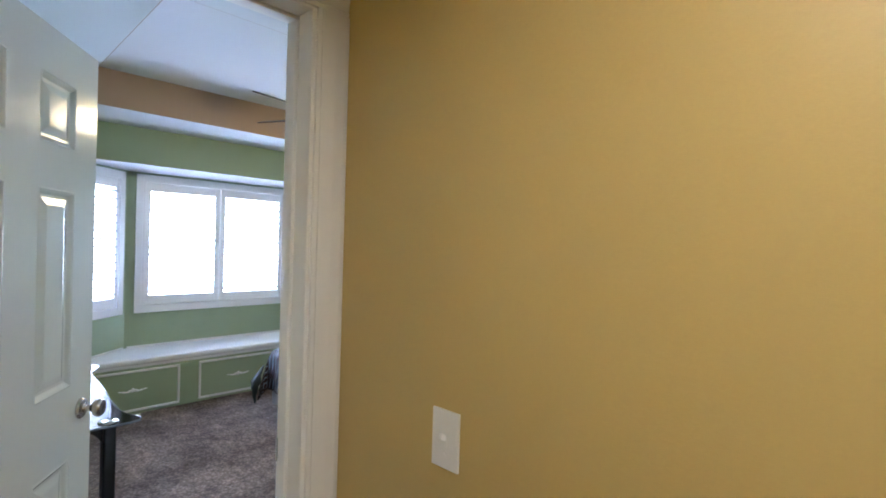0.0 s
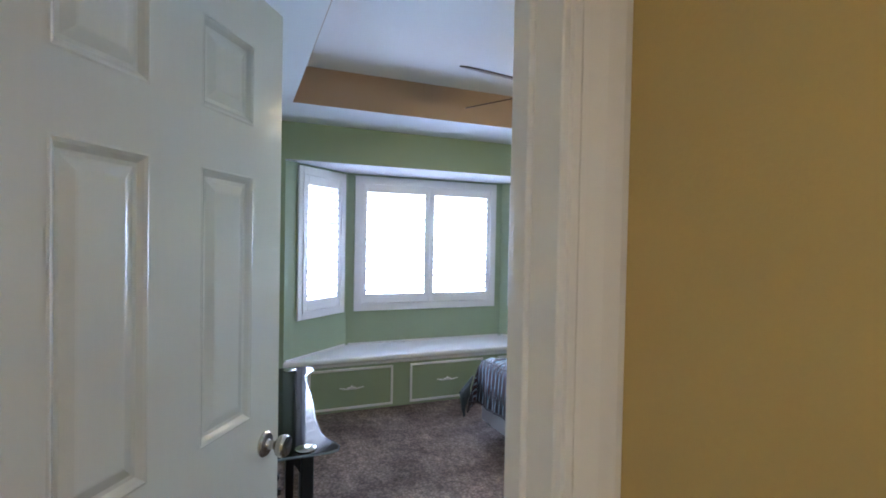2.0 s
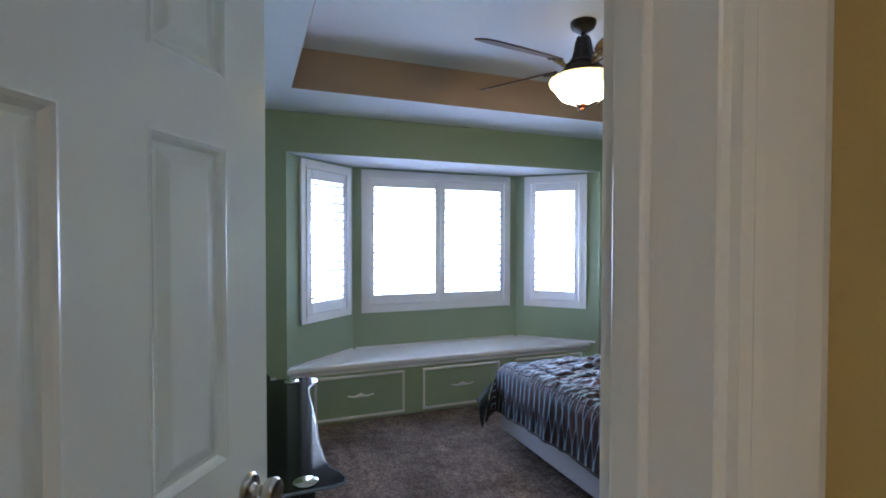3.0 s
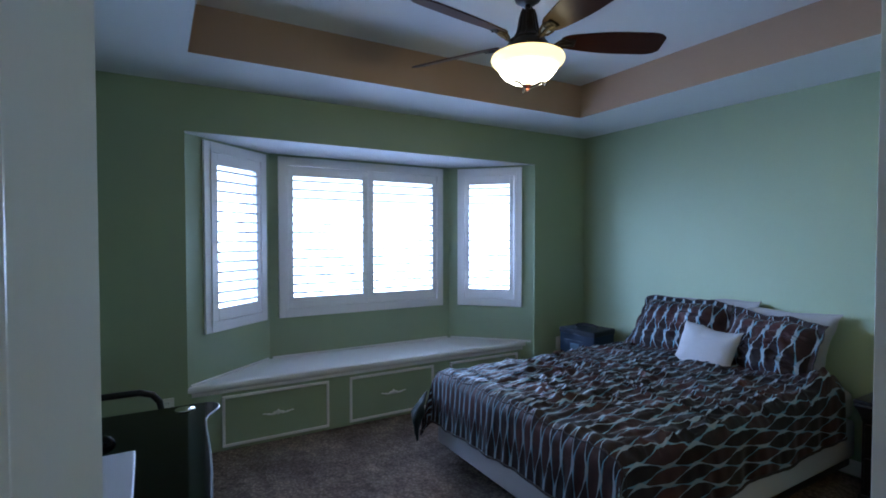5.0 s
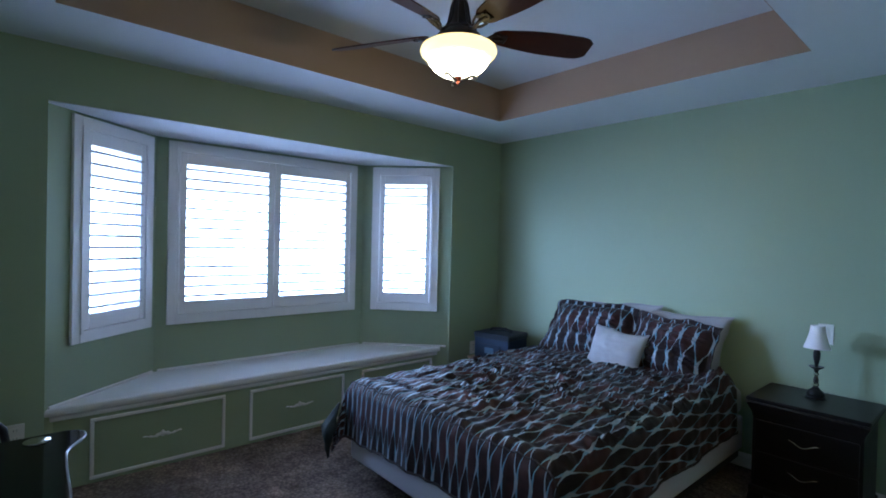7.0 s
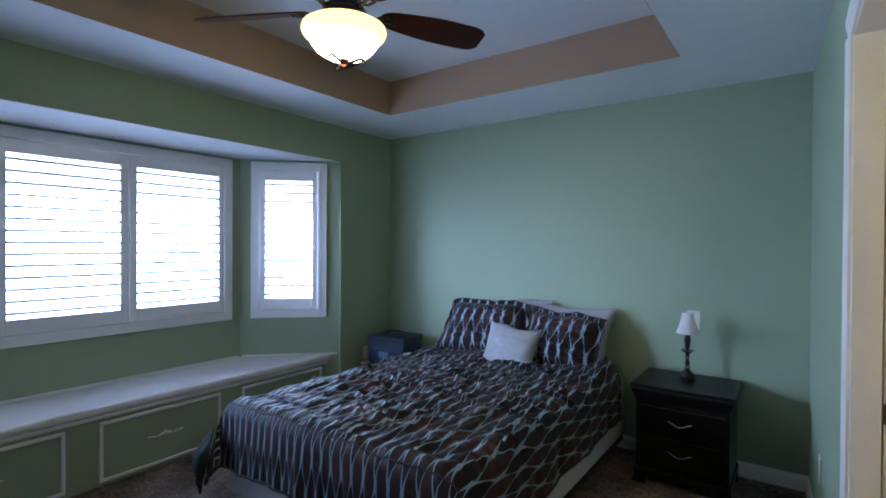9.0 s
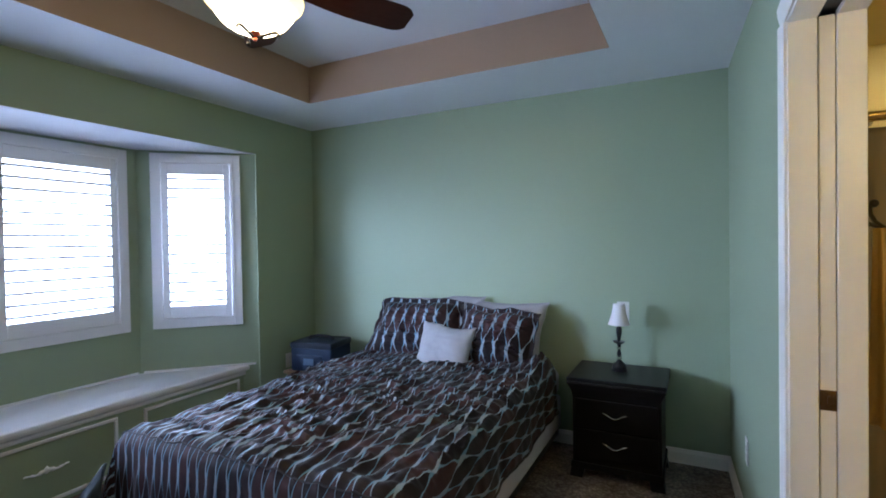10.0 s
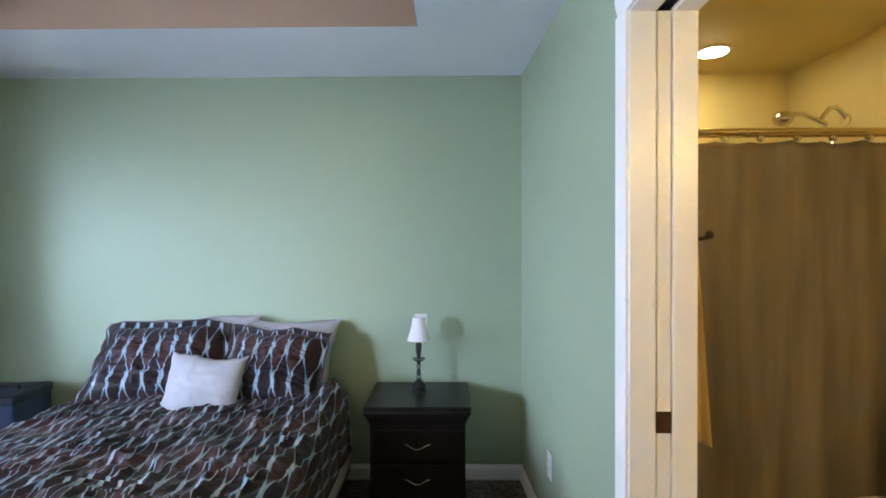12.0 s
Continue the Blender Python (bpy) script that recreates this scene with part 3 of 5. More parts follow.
# ---- the panelled bedroom door ----
def panel_door():
    W, H, T = 0.759, 2.018, 0.035
    u = Vector((-0.836, 0.549, 0)).normalized()
    m = Matrix.Translation((-1.5565, 0.3765, 0.014)) @ Matrix.Rotation(math.atan2(u.y, u.x), 4, "Z")
    ob = thing("door_1", "white six-panel door standing half open into the bedroom", "door", where=m, kind="structure")
    xs = [(0.129, 0.312), (0.447, 0.630)]
    zs = [(0.19, 0.782), (0.998, 1.580), (1.700, 1.890)]
    b = B()
    edges_x = [0, 0.129, 0.312, 0.447, 0.630, W]
    edges_z = [0, 0.19, 0.782, 0.998, 1.580, 1.700, 1.890, H]
    for y, flip in ((0.0, 1), (T, -1)):
        grid = [[b.verts.new((x, y, z)) for z in edges_z] for x in edges_x]
        for i in range(5):
            for j in range(7):
                if i in (1, 3) and j in (1, 3, 5):
                    continue
                b.faces.new([grid[i][j], grid[i + 1][j], grid[i + 1][j + 1], grid[i][j + 1]])
        if flip == 1:
            front = grid
        else:
            back = grid
    for i in range(5):
        b.faces.new([front[i][0], front[i + 1][0], back[i + 1][0], back[i][0]])
        b.faces.new([front[i][7], front[i + 1][7], back[i + 1][7], back[i][7]])
    for j in range(7):
        b.faces.new([front[0][j], front[0][j + 1], back[0][j + 1], back[0][j]])
        b.faces.new([front[5][j], front[5][j + 1], back[5][j + 1], back[5][j]])
    part("leaf", b, DOOR_WHITE, ob)
    for x0, x1 in xs:
        for z0, z1 in zs:
            b = B()
            for face in (0, 1):
                loops = []
                for inset, depth in ((0, 0.0), (0.004, -0.0015), (0.010, 0.002), (0.018, 0.009), (0.026, 0.0095), (0.046, 0.003), (0.050, 0.0025)):
                    y = depth if face == 0 else T - depth
                    loops.append([b.verts.new(c) for c in ((x0 + inset, y, z0 + inset), (x1 - inset, y, z0 + inset), (x1 - inset, y, z1 - inset), (x0 + inset, y, z1 - inset))])
                for a, c in zip(loops, loops[1:]):
                    for k in range(4):
                        b.faces.new([a[k], a[(k + 1) % 4], c[(k + 1) % 4], c[k]])
                b.faces.new(loops[-1])
            part("panel", b, DOOR_WHITE, ob)
    kx, kz = 0.692, 0.912
    for s, y in ((-1, 0.0), (1, T)):
        prof = [(0.0315, 0.0), (0.032, 0.004), (0.028, 0.009), (0.014, 0.011), (0.0105, 0.016), (0.0105, 0.030), (0.016, 0.036), (0.025, 0.042), (0.0275, 0.050), (0.0275, 0.058), (0.024, 0.064), (0.012, 0.066)]
        b = lathe(B(), prof, seg=28)
        bmesh.ops.transform(b, verts=b.verts, matrix=Matrix.Translation((kx, y, kz)) @ Matrix.Rotation(radians(90) * (1 if s < 0 else -1), 4, "X"))
        part("door_knob", b, NICKEL, ob, "satin nickel round door knob", True)
    part("latch_plate", box(B(), W - 0.001, W + 0.001, 0.006, 0.029, kz - 0.028, kz + 0.028), NICKEL, ob)
    for hz in (0.2, 1.0, 1.8):
        part("hinge", tube(B(), [(-0.004, T + 0.004, hz - 0.045), (-0.004, T + 0.004, hz + 0.045)], 0.006, 8), NICKEL, ob)


panel_door()


# ---- the window seat ----
def window_seat():
    ob = thing("window_seat", "built-in window seat with green panelled front and white top", "window seat", kind="structure")
    fx = -4.875
    b = B()
    box(b, fx - 0.04, fx, 1.006, 3.778, 0, 0.41)
    part("front", b, GREEN, ob, "sage green front board")
    b = B()
    prism(b, [(fx, 1.008), (fx, 3.776), (-4.86, 3.776), (-5.353, 3.226), (-5.353, 1.602), (-4.90, 1.065)], 0.410, SEAT)
    part("seat_board", b, SEAT_TOP, ob, "white painted seat board")
    b = B()
    prof = [(x, z - 0.020) for x, z in ((0, 0.402), (0.010, 0.402), (0.013, 0.412), (0.012, 0.425), (0.018, 0.433), (0.030, 0.438), (0.033, 0.455), (0.030, 0.470), (0.022, 0.4765), (-0.02, 0.4765), (-0.02, 0.44), (0, 0.43))]
    ends = [[b.verts.new((fx + x, y, z)) for x, z in prof] for y in (1.007, 3.777)]
    n = len(prof)
    for i in range(n):
        b.faces.new([ends[0][i], ends[0][(i + 1) % n], ends[1][(i + 1) % n], ends[1][i]])
    b.faces.new(ends[0])
    b.faces.new(list(reversed(ends[1])))
    for k, (p, q) in enumerate(zip(BAY, BAY[1:])):
        d = Vector((q[0] - p[0], q[1] - p[1], 0))
        trim = part("back_trim", box(B(), 0.02, d.length - 0.02, -0.012, -0.001, SEAT, SEAT + 0.016, 0.003, 1), SEAT_TOP, ob)
        trim.matrix_local = Matrix.Translation((p[0], p[1], 0)) @ Matrix.Rotation(math.atan2(d.y, d.x), 4, "Z")
    part("nosing", b, SEAT_TOP, ob, "white moulded nosing")
    for y0, y1 in ((1.205, 1.919), (2.074, 2.788), (2.943, 3.657)):
        z0, z1, w = 0.022, 0.362, 0.020
        panel = part("panel", box(B(), fx - 0.001, fx + 0.004, y0 + w, y1 - w, z0 + w, z1 - w), GREEN, ob, "green drawer-like panel")
        for a0, a1, c0, c1 in ((y0, y1, z0, z0 + w), (y0, y1, z1 - w, z1), (y0, y0 + w, z0 + w, z1 - w), (y1 - w, y1, z0 + w, z1 - w)):
            part("moulding", box(B(), fx, fx + 0.014, a0, a1, c0, c1, 0.005), SEAT_TOP, panel, "white panel moulding")
        # carved applique: a central shell with tapering leaf scrolls
        b = B()
        cy, cz = (y0 + y1) / 2, (z0 + z1) / 2
        top, bot = [], []
        for i in range(33):
            f = -1 + i / 16
            a = abs(f)
            mid = 0.004 * math.cos(a * 7) + (0.010 * (a - 0.75) if a > 0.75 else 0)
            h = 0.009 * max(0.0, 1 - a / 0.35) + 0.014 * (1 - a) ** 0.6 * (0.68 + 0.32 * math.cos(a * 21)) + 0.002
            top.append((cy + f * 0.104, cz + mid + h))
            bot.append((cy + f * 0.104, cz + mid - h * 0.8))
        rows = []
        for (y, zt), (_, zb) in zip(top, bot):
            zm = (zt + zb) / 2
            rows.append([b.verts.new(c) for c in ((fx + 0.003, y, zt), (fx + 0.012, y, zm + (zt - zm) * 0.5), (fx + 0.014, y, zm), (fx + 0.012, y, zm - (zm - zb) * 0.5), (fx + 0.003, y, zb))])
        for r0, r1 in zip(rows, rows[1:]):
            for k in range(4):
                b.faces.new([r0[k], r0[k + 1], r1[k + 1], r1[k]])
        part("applique", b, SEAT_TOP, panel, "white carved leaf applique", True)


window_seat()


# ---- bed ----
def cloth(name, fn, nu, nv, u0, u1, v0, v1, material, parent, label, thick=0.0, dense=1.0, drift=0.0):
    """A sheet with UVs in metres; fn gives the place of a point of the cloth."""
    b = B()
    uv = b.loops.layers.uv.new("UVMap")
    grid = [[b.verts.new(fn(u0 + (u1 - u0) * i / nu, v0 + (v1 - v0) * j / nv)) for j in range(nv + 1)] for i in range(nu + 1)]
    for i in range(nu):
        for j in range(nv):
            f = b.faces.new([grid[i][j], grid[i + 1][j], grid[i + 1][j + 1], grid[i][j + 1]])
            for loop, (a, c) in zip(f.loops, ((i, j), (i + 1, j), (i + 1, j + 1), (i, j + 1))):
                u = u0 + (u1 - u0) * a / nu
                # more gathered towards one side, by the drift
                loop[uv].uv = (dense * u - drift * u * u / 2, v0 + (v1 - v0) * c / nv)
    ob = part(name, b, material, parent, label, True)
    if thick:
        s = ob.modifiers.new("thick", "SOLIDIFY")
        s.thickness, s.offset = thick, -1
    return ob


BX0, BX1, BY0, BY1 = -4.030, -2.625, 2.345, 4.340
BZ = 0.535


def bed():
    ob = thing("bed", "full-size bed with grey box spring, no headboard, on a low frame", "bed", where=Matrix.Translation(((BX0 + BX1) / 2, (BY0 + BY1) / 2, 0)))
    inv = ob.matrix_world.inverted()

    def put(name, b, mt, label="", smooth=False):
        bmesh.ops.transform(b, verts=b.verts, matrix=inv)
        return part(name, b, mt, ob, label, smooth)
    put("box_spring", box(B(), BX0, BX1, BY0, BY1, 0.128, 0.345, 0.025, 4), BASE_CLOTH, "pale grey fabric box spring", True)
    put("mattress", box(B(), BX0 + 0.005, BX1 - 0.005, BY0 + 0.005, BY1, 0.346, BZ - 0.015, 0.05, 5), LINEN, "white mattress", True)
    b = B()
    for y in (BY0 + 0.12, BY1 - 0.12):
        box(b, BX0 + 0.05, BX1 - 0.05, y - 0.02, y + 0.02, 0.095, 0.128)
    for x in (BX0 + 0.03, BX1 - 0.03):
        box(b, x - 0.02, x + 0.02, BY0 + 0.05, BY1 - 0.05, 0.093, 0.128)
    put("bed_frame", b, BLACK_METAL, "black steel bed frame")
    for x in (BX0 + 0.2, BX1 - 0.2):
        for y in (BY0 + 0.25, BY1 - 0.25):
            put("leg", lathe(B(), [(0.03, 0), (0.03, 0.05), (0.018, 0.055), (0.018, 0.095)], (x, y, 0), 16), BLACK_METAL)


bed()


def comforter():
    ob = thing("comforter", "rumpled dark brown comforter with pale blue and cream ogee waves", "comforter", where=Matrix.Translation(((BX0 + BX1) / 2, (BY0 + BY1) / 2, BZ)))
    inv = ob.matrix_world.inverted()
    hw, mid = (BX1 - BX0) / 2 + 0.012, (BX0 + BX1) / 2
    head, foot = 4.16, BY0 - 0.02
    r = 0.075
    arc = r * math.pi / 2

    def over(e):
        """How far out and how far down the cloth lies, e metres past the start of the bend."""
        if e <= 0:
            return 0.0, 0.0
        if e < arc:
            return r * math.sin(e / r), r * (1 - math.cos(e / r))
        return r + 0.05 * (e - arc), r + (e - arc)

    def fn(s, t):
        # s across the bed from its middle, t from the head towards the foot
        es, et = abs(s) - (hw - r), t - (head - foot - r)
        ox, dx = over(es)
        oy, dy = over(et)
        side = 1 if s > 0 else -1
        x = mid + (s if es <= 0 else side * (hw - r + ox))
        y = head - (t if et <= 0 else head - foot - r + oy)
        lo, hi = min(dx, dy), max(dx, dy)
        z = BZ + 0.045 - hi - 0.42 * lo
        if es > 0 and et > 0:
            x += side * 0.16 * lo
            y -= 0.16 * lo
        flat = 1.0 - min(1.0, hi / 0.10)
        p = Vector((s * 3.2, t * 6.5, 0.3))
        w = noise.noise(p) * 0.5 + noise.noise(p * 2.3 + Vector((5, 2, 1))) * 0.3
        ridge = 1 - abs(noise.noise(Vector((s * 7.0 + 1.8 * w + 1.8 * t, t * 4.2 + 1.6 * w, 7.7))))
        ridge2 = 1 - abs(noise.noise(Vector((s * 17.0 + 2 * w, t * 10.0 + 5.0 * s, 2.2))))
        ridge3 = 1 - abs(noise.noise(Vector((s * 20.0, t * 34.0 - 5 * s, 9.2))))
        calm = 0.55 + 0.45 * min(1.0, max(0.0, (head - foot - t) / 0.5))
        z += flat * calm * (0.022 * w + 0.030 * (ridge ** 3 - 0.4) + 0.012 * (ridge2 ** 3 - 0.4) + 0.0025 * (ridge3 ** 2 - 0.5))
        # rise towards the middle of each quilted half
        z += flat * 0.018 * math.cos(min(1.0, abs(s) / hw) * math.pi / 2)
        # gathers that run lengthways towards the foot
        near_foot = min(1.0, max(0.0, (t - 0.75) / 0.6))
        pleat = noise.noise(Vector((s * 19 + 1.2 * w, t * 2.2, 4.4))) + 0.5 * noise.noise(Vector((s * 41, t * 4.0 + s, 1.4)))
        z += flat * near_foot * 0.011 * pleat
        # pushed up in a heap beside the pillows
        z += 0.075 * math.exp(-((s - hw + 0.02) / 0.10) ** 2 - ((t - 0.14) / 0.13) ** 2) * (0.75 + 0.5 * w + 0.4 * ridge2 ** 2)
        hang = min(1.0, max(0.0, (hi - 0.05) / 0.2))
        if hang > 0:
            along = t if dx > dy else s
            fold = 0.022 * noise.noise(Vector((along * 5.5, 3.1 if dx > dy else 8.2, 0))) + 0.010 * noise.noise(Vector((along * 14.0, hi * 3, 4)))
            fold += 0.010 * pleat if dy > dx else 0.0
            if dx >= dy:
                x += side * hang * fold
            else:
                y -= hang * fold
            z += hang * 0.03 * noise.noise(Vector((along * 3.0, 1.5, 6.0)))
        # quilting seam near the foot edge
        if 0.10 < et < 0.13:
            z -= 0.004
        return inv @ Vector((x, y, z))

    drop = 0.30
    reach = hw - r + arc + drop - r
    # the corner at the foot hangs as a folded flap that shows the lining
    a, c, d, e = Vector((-4.055, 2.285, 0.455)), Vector((-4.135, 2.215, 0.315)), Vector((-4.035, 2.205, 0.160)), Vector((-3.985, 2.225, 0.345))

    def flap(u, v):
        p = a.lerp(c, u).lerp(e.lerp(d, u), v)
        swell = math.sin(math.pi * u) * math.sin(math.pi * v)
        return inv @ (p + Vector((0.03, -0.05, 0)) * swell + Vector((0, 0.006 * noise.noise(Vector((u * 6, v * 6, 1))), 0)))
    cloth("folded_corner", flap, 16, 16, 0, 1, 0, 1, LINING, ob, "dark teal lining of the hanging corner", 0.012)
    cloth("cover", fn, 190, 250, -reach, reach, 0.0, head - foot - r + arc + drop - r, FABRIC, ob, "", 0.012, 1.42, 0.46)
    end = head - foot - r + arc + drop - r
    hem = [fn(-reach, end * i / 60) for i in range(61)] + [fn(-reach + 2 * reach * i / 60, end) for i in range(1, 61)] + [fn(reach, end * (1 - i / 60)) for i in range(1, 61)]
    part("hem", tube(B(), hem, 0.007, 6), HEM, ob, "dark stitched hem", True)
    line = [fn((-1 + i / 45) * (reach - 0.02), head - foot - 0.02) + Vector((0, -0.002, 0.003)) for i in range(91)]
    part("seam", tube(B(), line, 0.0035, 6), HEM, ob, "piped seam along the foot edge", True)


comforter()


def cushion(name, w, h, fat, m, material, label, category, group="", flange=0.0, seed=0.0, flare=0.0):
    """A stuffed cover; flange is the width of a loose flat border, flare how much wider it is at the top."""
    ob = thing(name, label, category, group, m)
    n = 40
    crease = 0.30 if flange else 0.03
    fu, fv = 1 - 2 * flange / w, 1 - 2 * flange / h
    b = B()
    uv = b.loops.layers.uv.new("UVMap")
    sheets = []
    for side in (1, -1):
        rows = []
        for i in range(n + 1):
            row = []
            for j in range(n + 1):
                u, v = -1 + 2 * i / n, -1 + 2 * j / n
                bu, bv = min(1.0, abs(u) / fu), min(1.0, abs(v) / fv)
                bulge = (max(0.0, 1 - bu ** 2.6) * max(0.0, 1 - bv ** 2.6)) ** 0.55
                loose = min(1.0, max(0.0, (abs(u) - fu) / max(0.01, 1 - fu), (abs(v) - fv) / max(0.01, 1 - fv))) if flange else 0.0
                px = (1 - 0.07 * (1 - v * v)) * (1 + flare * v)
                pz = 1 - 0.08 * (1 - u * u) - (0.07 * abs(u) ** 6 * max(0.0, v) if flange else 0.0)
                k = noise.noise(Vector((u * 1.7 + seed, v * 1.9, side * 2.0))) * 0.20 + noise.noise(Vector((u * 5 + seed, v * 5, side))) * 0.13 + (1 - abs(noise.noise(Vector((u * 4 + seed, v * 7 + u * 2, side * 3.0))))) ** 3 * crease - 0.4 * crease
                k *= 1.0 if flange else 0.45
                wavy = loose * (0.020 * noise.noise(Vector((u * 4 + seed, v * 4, 6.0))) + 0.006 * noise.noise(Vector((u * 13, v * 13, seed))))
                slump = (0.022 + 0.35 * flange) * noise.noise(Vector((u * 1.6, seed, 0))) * (1 + v) / 2 + 0.010 * noise.noise(Vector((u * 6, seed, v))) * max(0.0, abs(v) - 0.5)
                row.append(b.verts.new((u * px * w / 2 + 0.010 * noise.noise(Vector((seed, v * 3, u))) * abs(u), side * (fat / 2 * bulge * (1 + k) + 0.002) + wavy, v * pz * h / 2 + slump)))
            rows.append(row)
        sheets.append(rows)
        for i in range(n):
            for j in range(n):
                f = b.faces.new([rows[i][j], rows[i + 1][j], rows[i + 1][j + 1], rows[i][j + 1]])
                for loop, (a, c) in zip(f.loops, ((i, j), (i + 1, j), (i + 1, j + 1), (i, j + 1))):
                    loop[uv].uv = (seed + 0.95 * a / n * w, seed + 0.98 * c / n * h)
    ring = [(i, 0) for i in range(n)] + [(n, j) for j in range(n)] + [(n - i, n) for i in range(n)] + [(0, n - j) for j in range(n)]
    for (a, c), (d, e) in zip(ring, ring[1:] + ring[:1]):
        b.faces.new([sheets[0][a][c], sheets[0][d][e], sheets[1][d][e], sheets[1][a][c]])
    edge = [(sheets[0][i][j].co + sheets[1][i][j].co) / 2 for i, j in ring + ring[:1]]
    part("cover", b, material, ob, "", True)
    if flange:
        part("hem", tube(B(), edge, 0.004, 6), HEM, ob, "dark stitched edge", True)
    return ob


cushion("pillow", 0.68, 0.44, 0.17, pose(-3.48, 4.268, 0.752, -14, -3, 2), SHADED_COTTON, "white bed pillow leaning on the wall, its shade painted grey", "pillow", "back pillows", seed=1.0, flare=0.02)
cushion("pillow", 0.64, 0.45, 0.17, pose(-3.035, 4.262, 0.732, -16, 1, -2), SHADED_COTTON, "white bed pillow leaning on the wall, its shade painted grey", "pillow", "back pillows", seed=2.3, flare=0.07)
cushion("sham_pillow", 0.74, 0.49, 0.21, pose(-3.59, 4.11, 0.745, -30, -1, 4), FABRIC, "brown ogee-patterned pillow sham leaning back", "pillow", "patterned shams", 0.038, 3.7, -0.13)
cushion("sham_pillow", 0.57, 0.45, 0.20, pose(-3.000, 4.11, 0.718, -27, 3, -3), FABRIC, "brown ogee-patterned pillow sham leaning back", "pillow", "patterned shams", 0.034, 5.1, -0.04)
cushion("throw_pillow", 0.375, 0.345, 0.12, pose(-3.29, 3.94, 0.660, -29, 4, 4), LINEN, "small off-white throw pillow in front of the shams", "pillow", seed=8.4)


# ---- nightstand and its lamp ----
def nightstand():
    x0, x1, y0, y1, top = -2.496, -1.968, 3.926, 4.372, 0.576
    m = Matrix.Translation(((x0 + x1) / 2, (y0 + y1) / 2, 0))
    ob = thing("nightstand", "dark espresso wooden nightstand with two drawers beside the bed", "nightstand", where=m)
    hw, hd = (x1 - x0) / 2, (y1 - y0) / 2
    part("top", box(B(), -hw, hw, -hd, hd, top - 0.022, top, 0.006, 3), ESPRESSO, ob)
    b = B()
    lofts = [(0.0, 0.545), (0.006, 0.535), (0.020, 0.505), (0.027, 0.485), (0.028, 0.470)]
    rings = []
    for inset, z in [(0.004, 0.554)] + lofts:
        rings.append([b.verts.new(c) for c in ((-hw + inset, -hd + inset, z), (hw - inset, -hd + inset, z), (hw - inset, hd - 0.002, z), (-hw + inset, hd - 0.002, z))])
    for a, c in zip(rings, rings[1:]):
        for k in range(4):
            b.faces.new([a[k], a[(k + 1) % 4], c[(k + 1) % 4], c[k]])
    b.faces.new(rings[0])
    b.faces.new(rings[-1])
    part("cornice", b, ESPRESSO, ob, "cove-moulded dark cornice")
    part("body", box(B(), -hw + 0.028, hw - 0.028, -hd + 0.034, hd - 0.004, 0.055, 0.471, 0.004, 1), ESPRESSO, ob)
    b = B()
    box(b, -hw + 0.018, hw - 0.018, -hd + 0.022, hd - 0.004, 0.050, 0.088, 0.006)
    part("plinth", b, ESPRESSO, ob)
    for sx in (-1, 1):
        for sy in (-1, 1):
            b = box(B(), -0.036, 0.036, -0.036, 0.036, 0, 0.052, 0.004, 1)
            for v in b.verts:
                k = 1 - v.co.z / 0.052
                v.co.x += sx * 0.010 * k
                v.co.y += sy * 0.008 * k
            bmesh.ops.translate(b, verts=b.verts, vec=(sx * (hw - 0.056), sy * (hd - 0.062), 0))
            part("foot", b, ESPRESSO, ob, "flared bracket foot")
    for z0, z1 in ((0.292, 0.455), (0.122, 0.282)):
        d = part("drawer", box(B(), -hw + 0.042, hw - 0.042, -hd + 0.022, -hd + 0.036, z0, z1, 0.005), ESPRESSO, ob)
        pts = []
        cz = (z0 + z1) / 2 + 0.005
        for i in range(17):
            f = -1 + i / 8
            pts.append((f * 0.068, -hd + 0.010 - 0.014 * (1 - f * f) ** 0.5 if abs(f) < 1 else -hd + 0.018, cz + 0.004 - 0.011 * math.cos(f * math.pi * 1.12)))
        part("handle", tube(B(), pts, 0.0042, 8), NICKEL, d, "curved satin nickel pull", True)
    return top


NS_TOP = nightstand()


